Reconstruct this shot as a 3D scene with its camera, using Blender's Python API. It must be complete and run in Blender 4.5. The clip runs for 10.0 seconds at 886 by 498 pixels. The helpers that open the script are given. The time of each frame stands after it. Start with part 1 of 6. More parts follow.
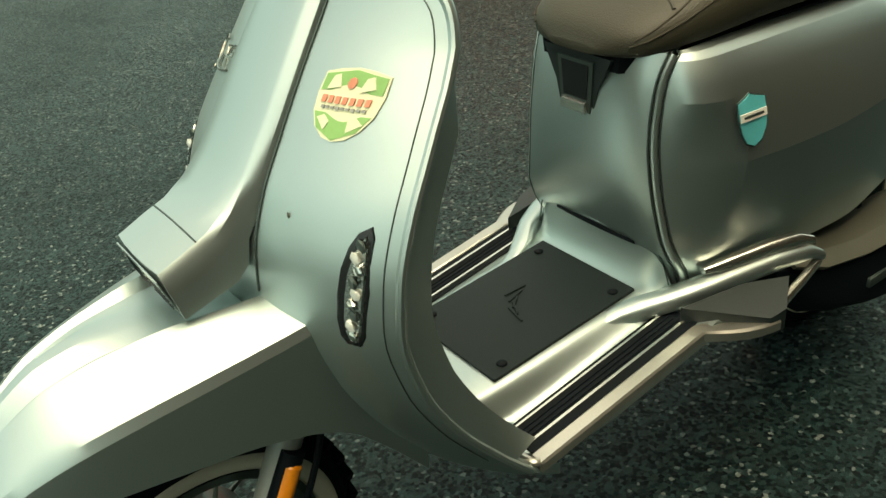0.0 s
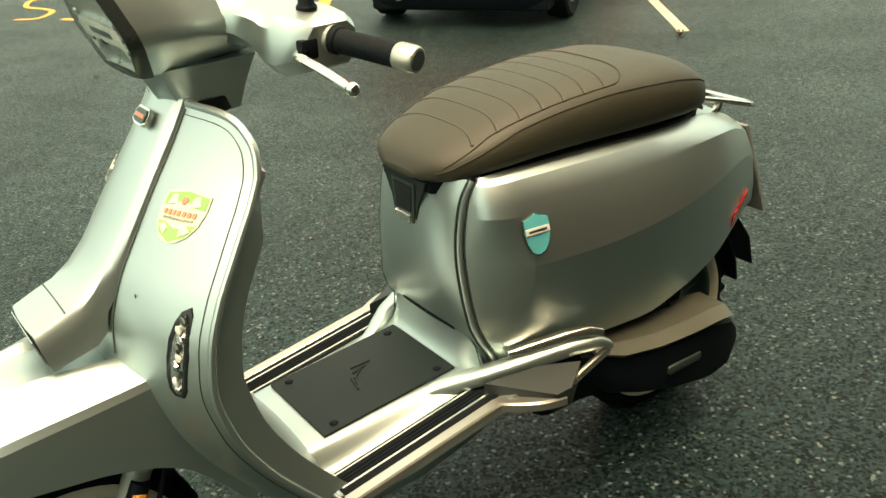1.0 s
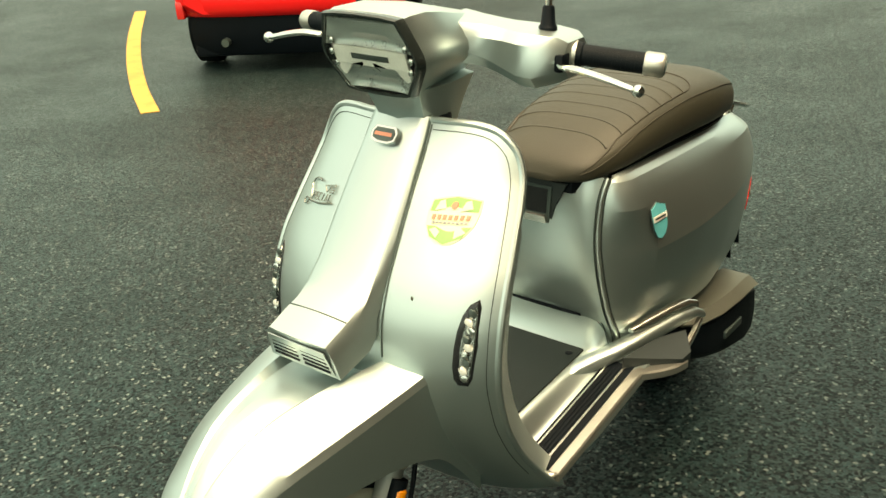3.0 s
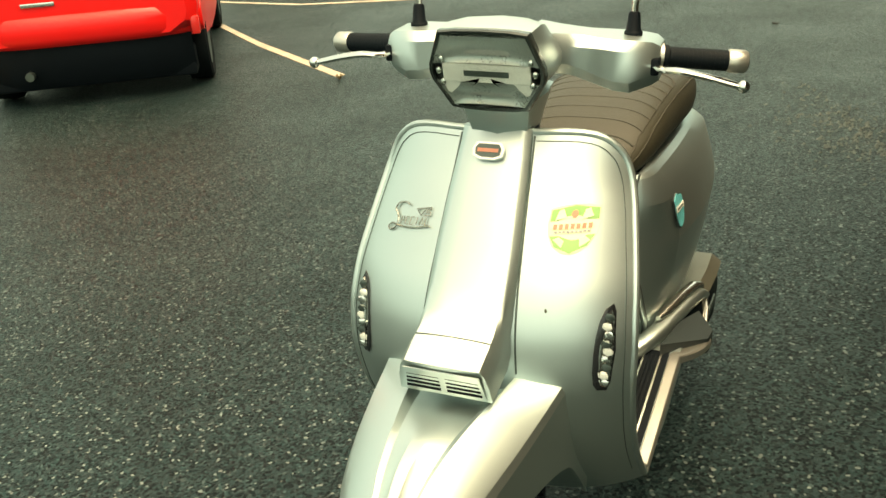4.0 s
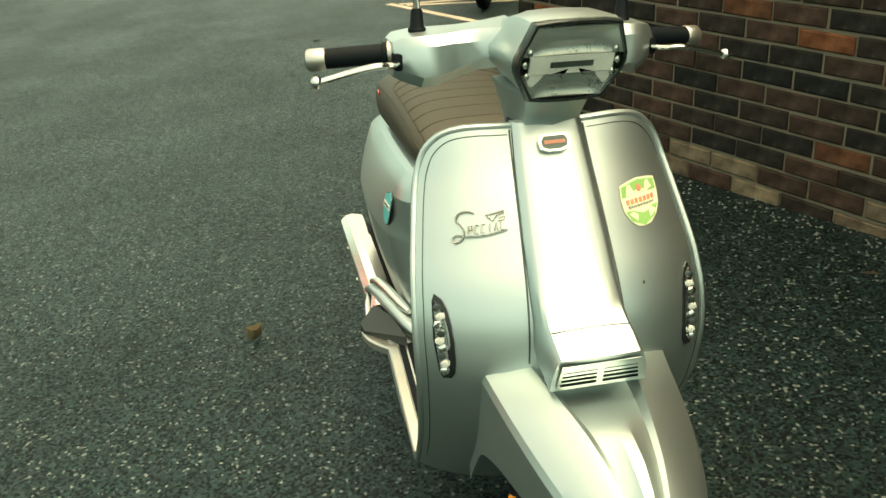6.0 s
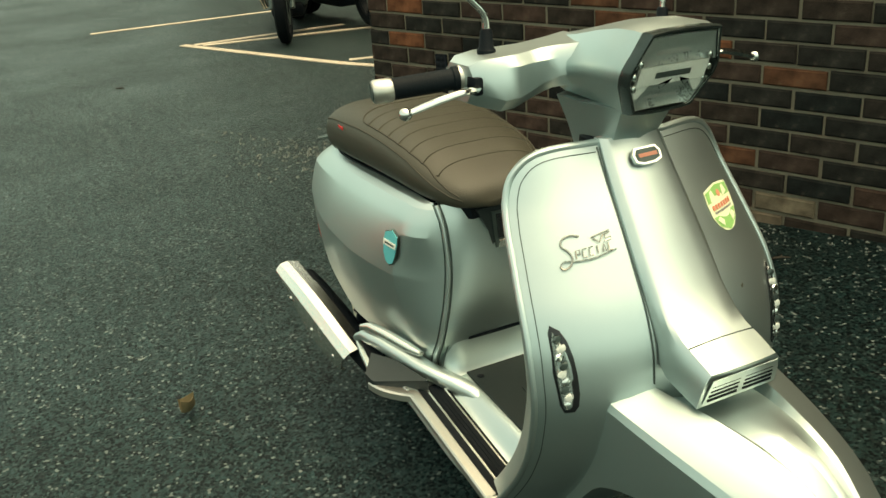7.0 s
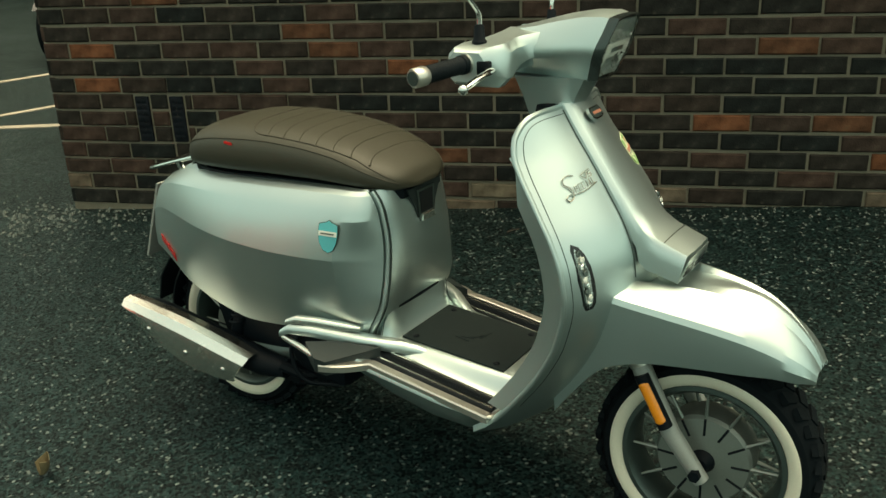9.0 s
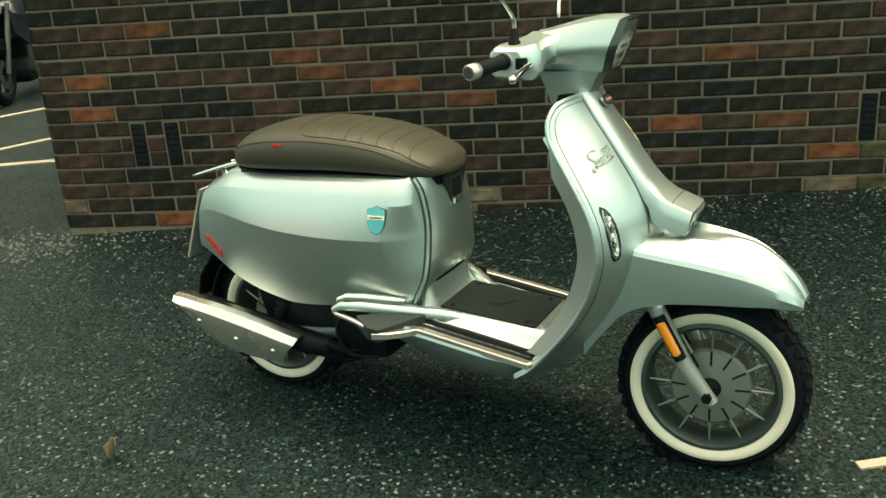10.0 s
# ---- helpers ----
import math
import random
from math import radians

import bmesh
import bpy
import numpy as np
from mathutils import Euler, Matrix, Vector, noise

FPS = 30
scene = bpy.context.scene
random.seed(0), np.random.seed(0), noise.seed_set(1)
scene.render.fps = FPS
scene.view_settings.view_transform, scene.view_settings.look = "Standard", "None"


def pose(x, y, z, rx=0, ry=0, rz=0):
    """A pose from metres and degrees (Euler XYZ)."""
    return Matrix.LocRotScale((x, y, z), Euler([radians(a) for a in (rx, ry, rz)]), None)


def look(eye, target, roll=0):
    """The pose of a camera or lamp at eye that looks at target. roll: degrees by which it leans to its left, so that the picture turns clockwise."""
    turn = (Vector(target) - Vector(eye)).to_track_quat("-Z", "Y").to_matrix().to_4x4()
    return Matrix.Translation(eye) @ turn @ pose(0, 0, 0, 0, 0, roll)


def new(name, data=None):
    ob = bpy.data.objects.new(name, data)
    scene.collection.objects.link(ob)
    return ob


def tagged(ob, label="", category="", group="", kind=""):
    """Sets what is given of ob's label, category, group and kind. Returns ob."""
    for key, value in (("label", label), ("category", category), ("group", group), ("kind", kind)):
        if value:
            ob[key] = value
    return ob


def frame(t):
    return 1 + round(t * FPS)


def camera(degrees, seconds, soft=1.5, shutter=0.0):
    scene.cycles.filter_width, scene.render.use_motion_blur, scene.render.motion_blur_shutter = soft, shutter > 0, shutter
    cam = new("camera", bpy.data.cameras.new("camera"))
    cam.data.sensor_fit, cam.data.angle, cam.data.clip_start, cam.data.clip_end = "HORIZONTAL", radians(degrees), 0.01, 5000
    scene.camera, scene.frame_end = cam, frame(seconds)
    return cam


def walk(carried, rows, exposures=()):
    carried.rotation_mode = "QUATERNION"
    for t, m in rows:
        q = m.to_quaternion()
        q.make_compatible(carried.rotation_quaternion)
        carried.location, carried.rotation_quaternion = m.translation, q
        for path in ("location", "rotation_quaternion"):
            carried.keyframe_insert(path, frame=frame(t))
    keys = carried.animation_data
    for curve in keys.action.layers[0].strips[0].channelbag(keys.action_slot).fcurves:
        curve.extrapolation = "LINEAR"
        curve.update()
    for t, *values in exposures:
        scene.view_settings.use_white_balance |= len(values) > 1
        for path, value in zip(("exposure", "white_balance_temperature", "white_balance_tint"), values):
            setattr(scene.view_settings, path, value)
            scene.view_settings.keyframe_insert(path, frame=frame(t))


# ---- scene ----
cam = camera(51.32, 10.0)
PATH = [
    (0, (0.4657, -1.1298, 1.0803), (-0.9446, -2.1151, 0.0604), -6.32),
    (0.5, (0.4781, -0.8943, 1.1750), (-0.9865, -1.8969, 0.2533), -4.34),
    (1, (0.5548, -0.7503, 1.2210), (-0.9382, -1.7639, 0.3588), -3.72),
    (1.5, (0.7978, -0.7391, 1.2611), (-0.7394, -1.7127, 0.4310), -4.91),
    (2, (0.9261, -0.8536, 1.2527), (-0.6671, -1.7513, 0.4429), -3.32),
    (2.5, (0.9461, -1.0979, 1.2493), (-0.7158, -1.8789, 0.4567), -3.96),
    (2.7, (0.9700, -1.1881, 1.2592), (-0.7249, -1.8886, 0.4615), -3.76),
    (3.8, (1.1030, -1.7146, 1.2570), (-0.7127, -1.9090, 0.4411), -3.20),
    (4, (1.0836, -1.8255, 1.2905), (-0.7408, -1.9361, 0.4786), -4.07),
    (4.5, (1.0942, -2.0336, 1.2833), (-0.7540, -1.9384, 0.5250), -4.27),
    (5, (1.0770, -2.2759, 1.2942), (-0.7371, -1.9404, 0.5217), -4.28),
    (5.2, (1.0206, -2.3520, 1.2792), (-0.7777, -1.9021, 0.5285), -4.04),
    (6.3, (0.7038, -2.8161, 1.2881), (-0.7665, -1.7356, 0.4690), -3.16),
    (6.5, (0.6228, -2.8804, 1.2804), (-0.8103, -1.7355, 0.4834), -3.57),
    (7, (0.4077, -3.0191, 1.2810), (-0.8588, -1.6816, 0.5019), -4.09),
    (7.5, (0.2532, -3.2353, 1.2702), (-0.7879, -1.7240, 0.4752), -4.50),
    (8, (0.0955, -3.3525, 1.2550), (-0.7767, -1.7129, 0.5126), -3.46),
    (8.5, (-0.0453, -3.4942, 1.2629), (-0.6801, -1.7554, 0.5055), -1.57),
    (9, (-0.1839, -3.7059, 1.2800), (-0.5995, -1.8882, 0.5565), -2.53),
    (9.5, (-0.2538, -3.9465, 1.2714), (-0.6411, -2.1190, 0.5572), -2.27),
    (10, (-0.4031, -4.1140, 1.2743), (-0.6565, -2.2436, 0.6129), -3.87),
]
EXPOSURES = [(0, 1.65, 9000, 2), (0.5, 2.2, 10000, 8), (1.0, 2.3, 10500, 9), (2.7, 2.3, 10700, 9), (4.0, 2.15, 11000, 7), (5.0, 2.0, 10700, 4), (6.5, 1.9, 10000, 2), (8, 1.65, 9200, 0), (8.5, 1.9, 9200, -1), (9.0, 1.6, 9000, -1), (9.5, 1.65, 9000, -1), (10, 2.15, 9100, -1)]
walk(cam, [(t, look(eye, target, roll)) for t, eye, target, roll in PATH], EXPOSURES)

# ---- daylight: a bright overcast sky ----
world = bpy.data.worlds.new("overcast_sky")
scene.world = world
world.use_nodes = True
wn, wl = world.node_tree.nodes, world.node_tree.links
sky = wn.new("ShaderNodeTexSky")
sky.sky_type = "NISHITA"
sky.sun_disc = False
sky.sun_elevation = radians(75)
sky.sun_rotation = radians(36)
sky.dust_density = 3.0
grey = wn.new("ShaderNodeHueSaturation")
grey.inputs["Saturation"].default_value = 0.3
wl.new(sky.outputs["Color"], grey.inputs["Color"])
coords, split = wn.new("ShaderNodeTexCoord"), wn.new("ShaderNodeSeparateXYZ")
wl.new(coords.outputs["Generated"], split.inputs["Vector"])
zenith = wn.new("ShaderNodeMapRange")          # cloud cover: three times as bright overhead as at the horizon
zenith.inputs["To Min"].default_value, zenith.inputs["To Max"].default_value = 0.072, 0.135
wl.new(split.outputs["Z"], zenith.inputs["Value"])
cloud = wn.new("ShaderNodeValToRGB")            # an even, faintly warm cloud layer
cloud.color_ramp.elements[0].color = (0.66, 1.0, 1.04, 1)
cloud.color_ramp.elements[1].color = (1.0, 0.97, 0.90, 1)
wl.new(split.outputs["Z"], cloud.inputs["Fac"])
veil = wn.new("ShaderNodeMix")
veil.data_type, veil.blend_type = "RGBA", "MULTIPLY"
veil.inputs["Factor"].default_value = 1.0
wl.new(grey.outputs["Color"], veil.inputs["A"])
wl.new(cloud.outputs["Color"], veil.inputs["B"])
wl.new(veil.outputs["Result"], wn["Background"].inputs["Color"])
wl.new(zenith.outputs["Result"], wn["Background"].inputs["Strength"])
sun = new("sun", bpy.data.lights.new("sun", "SUN"))
sun.data.energy, sun.data.angle, sun.data.color = 0.5, radians(90), (1.0, 0.87, 0.68)
sun.matrix_world = look((1.6, 2.2, 10.0), (0, 0, 0))


# ---- materials ----
def material(name, colour, rough=0.5, metal=0.0, vary=0.12, scale=6.0, fine=180.0, bump=0.0, coat=0.0, spec=0.5, rnd=0.0):
    """A surface with variation at two scales and a fine relief."""
    m = bpy.data.materials.new(name)
    m.use_nodes = True
    n, l = m.node_tree.nodes, m.node_tree.links
    b = n["Principled BSDF"]
    b.inputs["Metallic"].default_value = metal
    b.inputs["Coat Weight"].default_value = coat
    b.inputs["Coat Roughness"].default_value = 0.12
    b.inputs["Specular IOR Level"].default_value = spec
    tc = n.new("ShaderNodeTexCoord")
    big, small = n.new("ShaderNodeTexNoise"), n.new("ShaderNodeTexNoise")
    big.inputs["Scale"].default_value, small.inputs["Scale"].default_value = scale, fine
    big.inputs["Detail"].default_value = 5
    l.new(tc.outputs["Object"], big.inputs["Vector"])
    l.new(tc.outputs["Object"], small.inputs["Vector"])
    mix = n.new("ShaderNodeMath")
    mix.operation = "MULTIPLY_ADD"
    mix.inputs[1].default_value = 0.6
    l.new(big.outputs["Fac"], mix.inputs[0])
    half = n.new("ShaderNodeMath")
    half.operation = "MULTIPLY"
    half.inputs[1].default_value = 0.4
    l.new(small.outputs["Fac"], half.inputs[0])
    l.new(half.outputs[0], mix.inputs[2])
    ramp = n.new("ShaderNodeValToRGB")
    lo, hi = 1 - vary, 1 + vary
    ramp.color_ramp.elements[0].position, ramp.color_ramp.elements[1].position = 0.3, 0.7
    ramp.color_ramp.elements[0].color = (colour[0] * lo, colour[1] * lo, colour[2] * lo, 1)
    ramp.color_ramp.elements[1].color = (min(1, colour[0] * hi), min(1, colour[1] * hi), min(1, colour[2] * hi), 1)
    l.new(mix.outputs[0], ramp.inputs["Fac"])
    out = ramp.outputs["Color"]
    if rnd:
        info, hsv = n.new("ShaderNodeObjectInfo"), n.new("ShaderNodeHueSaturation")
        rng = n.new("ShaderNodeMapRange")
        rng.inputs["To Min"].default_value, rng.inputs["To Max"].default_value = 1 - rnd, 1 + rnd
        l.new(info.outputs["Random"], rng.inputs["Value"])
        l.new(rng.outputs["Result"], hsv.inputs["Value"])
        l.new(out, hsv.inputs["Color"])
        out = hsv.outputs["Color"]
    l.new(out, b.inputs["Base Color"])
    rr = n.new("ShaderNodeMapRange")
    rr.inputs["To Min"].default_value, rr.inputs["To Max"].default_value = max(0.02, rough * 0.85), min(1, rough * 1.15)
    l.new(mix.outputs[0], rr.inputs["Value"])
    l.new(rr.outputs["Result"], b.inputs["Roughness"])
    if bump:
        bp = n.new("ShaderNodeBump")
        bp.inputs["Strength"].default_value, bp.inputs["Distance"].default_value = bump, 0.003
        l.new(small.outputs["Fac"], bp.inputs["Height"])
        l.new(bp.outputs["Normal"], b.inputs["Normal"])
    return m


SILVER = material("silver_metallic_paint", (0.545, 0.640, 0.635), 0.39, 0.97, 0.04, 3, 900, 0.02, 0.15)
CHROME = material("chrome", (0.75, 0.75, 0.72), 0.12, 1.0, 0.05, 8, 120)
ALUMINIUM = material("satin_aluminium", (0.62, 0.60, 0.55), 0.34, 0.9, 0.08, 10, 300, 0.05)
BLACK = material("black_plastic", (0.003, 0.006, 0.009), 0.55, 0.0, 0.2, 8, 400, 0.15, spec=0.14)
GLOSS = material("gloss_black_plastic", (0.012, 0.014, 0.016), 0.15, 0.0, 0.2, 8, 400)
RUBBER = material("tyre_rubber", (0.004, 0.007, 0.009), 0.75, 0.0, 0.25, 12, 260, 0.3, spec=0.1)
GRIP = material("grip_rubber", (0.004, 0.008, 0.011), 0.6, 0.0, 0.2, 12, 500, 0.3, spec=0.15)
MATGREY = material("floor_mat_rubber", (0.006, 0.014, 0.015), 0.55, 0.0, 0.12, 9, 600, 0.25, spec=0.3)
GUNMETAL = material("gunmetal_paint", (0.085, 0.115, 0.11), 0.4, 0.7, 0.1, 8, 300, 0.05)
POLISHED = material("polished_metal", (0.88, 0.86, 0.80), 0.26, 1.0, 0.06, 10, 300, 0.03)
DARKGREY = material("dark_grey_plastic", (0.012, 0.021, 0.022), 0.5, 0.0, 0.15, 8, 300, 0.1)
DARKCHROME = material("dark_chrome", (0.42, 0.41, 0.37), 0.2, 1.0, 0.1, 8, 120)
BRONZE = material("bronze_cover_paint", (0.17, 0.165, 0.13), 0.42, 0.6, 0.1, 8, 300, 0.05)
BEZEL = material("dark_lamp_bezel", (0.045, 0.06, 0.058), 0.25, 0.6, 0.1, 8, 300, 0.02, 0.4)
HUBGREY = material("grey_wheel_paint", (0.24, 0.27, 0.25), 0.4, 0.6, 0.1, 8, 300, 0.05)
CREAM = material("whitewall_rubber", (0.74, 0.70, 0.58), 0.55, 0.0, 0.06, 7, 200, 0.05)
CHAMBER = material("pale_lamp_chamber", (0.34, 0.39, 0.375), 0.28, 0.6, 0.15, 25, 300, 0.1)
LAMPGREY = material("frosted_bar_and_gleam", (0.72, 0.76, 0.72), 0.35, 0.1, 0.18, 25, 300, 0.1)
LEATHER = material("brown_seat_leather", (0.037, 0.035, 0.023), 0.50, 0.0, 0.12, 9, 420, 0.25)
THREAD = material("dark_seat_stitching", (0.036, 0.032, 0.021), 0.7, 0.0, 0.2)
ORANGE = material("orange_reflector", (0.85, 0.27, 0.02), 0.25, 0.0, 0.08, 30, 200, 0.0, 0.5)
SOFTRED = material("faded_red_print", (0.72, 0.27, 0.18), 0.4, 0.0, 0.1, 40, 200)
RED = material("red_plastic", (0.65, 0.02, 0.02), 0.25, 0.0, 0.08, 20, 200, 0.0, 0.5)
BLUE = material("pale_blue_sticker", (0.08, 0.47, 0.52), 0.35, 0.0, 0.05, 20, 200)
GREEN = material("green_sticker", (0.25, 0.50, 0.17), 0.35, 0.0, 0.06, 20, 200)
PALE = material("pale_yellow_sticker", (0.78, 0.80, 0.58), 0.35, 0.0, 0.04, 20, 200)
LIME = material("lime_green_paint", (0.22, 0.60, 0.05), 0.3, 0.0, 0.05, 10, 200, 0.0, 0.4)
WHITE = material("white_sticker", (0.78, 0.78, 0.72), 0.35, 0.0, 0.04, 20, 200)
YELLOWPLATE = material("yellow_number_plate", (0.85, 0.62, 0.03), 0.35, 0.0, 0.04)
PLATEBACK = material("dull_grey_sheet", (0.34, 0.36, 0.34), 0.5, 0.3, 0.1)
REFLECTOR = material("silvered_reflector", (0.72, 0.74, 0.72), 0.16, 1.0, 0.1, 60, 300, 0.3)
CARPAINT = material("red_car_paint", (0.86, 0.012, 0.016), 0.32, 0.0, 0.03, 2, 300, 0.0, 0.2, spec=0.3)
DARKCAR = material("dark_blue_car_paint", (0.015, 0.02, 0.03), 0.22, 0.0, 0.05, 2, 300, 0.0, 0.8)
ROADWHITE = material("worn_white_road_paint", (0.40, 0.35, 0.28), 0.8, 0.0, 0.3, 5, 160, 0.2)
ROADYELLOW = material("worn_yellow_road_paint", (0.48, 0.28, 0.07), 0.8, 0.0, 0.3, 5, 160, 0.2)
MORTAR = material("weathered_mortar", (0.18, 0.16, 0.12), 0.95, 0.0, 0.25, 7, 220, 0.5)
STONE = material("loose_grit", (0.085, 0.10, 0.092), 0.9, 0.0, 0.3, 20, 200, 0.4, rnd=0.4)
TWIG = material("dark_twig_bark", (0.03, 0.025, 0.018), 0.85, 0.0, 0.3, 60, 300, 0.4)
DRYLEAF = material("dry_leaf", (0.15, 0.12, 0.065), 0.8, 0.0, 0.25, 60, 300, 0.3)


def glass(name, tint, rough=0.03):
    m = bpy.data.materials.new(name)
    m.use_nodes = True
    b = m.node_tree.nodes["Principled BSDF"]
    b.inputs["Base Color"].default_value = (*tint, 1)
    b.inputs["Roughness"].default_value = rough
    b.inputs["Transmission Weight"].default_value = 1.0
    b.inputs["IOR"].default_value = 1.2
    return m


CLEAR = glass("clear_lens", (0.93, 0.96, 0.95))


def brick_material(name, colours):
    """Fired brick: one of several body colours for each piece, smeared dark centres and a sandy face."""
    m = bpy.data.materials.new(name)
    m.use_nodes = True
    n, l = m.node_tree.nodes, m.node_tree.links
    b = n["Principled BSDF"]
    info = n.new("ShaderNodeObjectInfo")
    geo = n.new("ShaderNodeNewGeometry")
    add = n.new("ShaderNodeMath")
    add.operation = "ADD"
    l.new(info.outputs["Random"], add.inputs[0])
    l.new(geo.outputs["Random Per Island"], add.inputs[1])
    fr = n.new("ShaderNodeMath")
    fr.operation = "FRACT"
    l.new(add.outputs[0], fr.inputs[0])
    ramp = n.new("ShaderNodeValToRGB")
    ramp.color_ramp.interpolation = "CONSTANT"
    while len(ramp.color_ramp.elements) < len(colours):
        ramp.color_ramp.elements.new(0.5)
    for k, c in enumerate(colours):
        ramp.color_ramp.elements[k].position = k / len(colours)
        ramp.color_ramp.elements[k].color = (*c, 1)
    l.new(fr.outputs[0], ramp.inputs["Fac"])
    tc = n.new("ShaderNodeTexCoord")
    no = n.new("ShaderNodeTexNoise")
    no.inputs["Scale"].default_value, no.inputs["Detail"].default_value = 13, 7
    l.new(tc.outputs["Object"], no.inputs["Vector"])
    hv = n.new("ShaderNodeHueSaturation")
    mr = n.new("ShaderNodeMapRange")
    mr.inputs["From Min"].default_value, mr.inputs["From Max"].default_value = 0.3, 0.7
    mr.inputs["To Min"].default_value, mr.inputs["To Max"].default_value = 0.35, 1.75
    l.new(no.outputs["Fac"], mr.inputs["Value"])
    l.new(mr.outputs["Result"], hv.inputs["Value"])
    l.new(ramp.outputs["Color"], hv.inputs["Color"])
    # smears of mortar and lime
    lime, limit, smear = n.new("ShaderNodeTexNoise"), n.new("ShaderNodeMapRange"), n.new("ShaderNodeMix")
    lime.inputs["Scale"].default_value, lime.inputs["Detail"].default_value, lime.inputs["Roughness"].default_value = 26, 8, 0.7
    l.new(tc.outputs["Object"], lime.inputs["Vector"])
    limit.inputs["From Min"].default_value, limit.inputs["From Max"].default_value = 0.56, 0.8
    limit.inputs["To Max"].default_value = 0.5
    l.new(lime.outputs["Fac"], limit.inputs["Value"])
    smear.data_type = "RGBA"
    smear.inputs["B"].default_value = (0.10, 0.088, 0.068, 1)
    l.new(limit.outputs["Result"], smear.inputs["Factor"])
    l.new(hv.outputs["Color"], smear.inputs["A"])
    l.new(smear.outputs["Result"], b.inputs["Base Color"])
    b.inputs["Roughness"].default_value = 0.9
    b.inputs["Specular IOR Level"].default_value = 0.15
    fine = n.new("ShaderNodeTexNoise")
    fine.inputs["Scale"].default_value = 160
    l.new(tc.outputs["Object"], fine.inputs["Vector"])
    bp = n.new("ShaderNodeBump")
    bp.inputs["Strength"].default_value, bp.inputs["Distance"].default_value = 0.5, 0.004
    l.new(fine.outputs["Fac"], bp.inputs["Height"])
    l.new(bp.outputs["Normal"], b.inputs["Normal"])
    return m


BRICK = brick_material("brown_brick", [(0.0269, 0.0202, 0.0166), (0.0176, 0.0173, 0.0155), (0.0374, 0.0250, 0.0204), (0.0101, 0.0124, 0.0119), (0.0229, 0.0193, 0.0166), (0.0458, 0.0283, 0.0224), (0.0144, 0.0148, 0.0134)])
MOSSBRICK = brick_material("mossy_brick", [(0.040, 0.048, 0.020), (0.026, 0.033, 0.017), (0.055, 0.052, 0.028)])
ORANGEBRICK = brick_material("orange_brick", [(0.13, 0.050, 0.026), (0.085, 0.038, 0.022)])
BUFFBRICK = brick_material("pale_brick", [(0.13, 0.105, 0.075), (0.16, 0.13, 0.09), (0.11, 0.085, 0.062)])
VENTCLAY = brick_material("air_brick_clay", [(0.006, 0.009, 0.013), (0.008, 0.011, 0.015)])


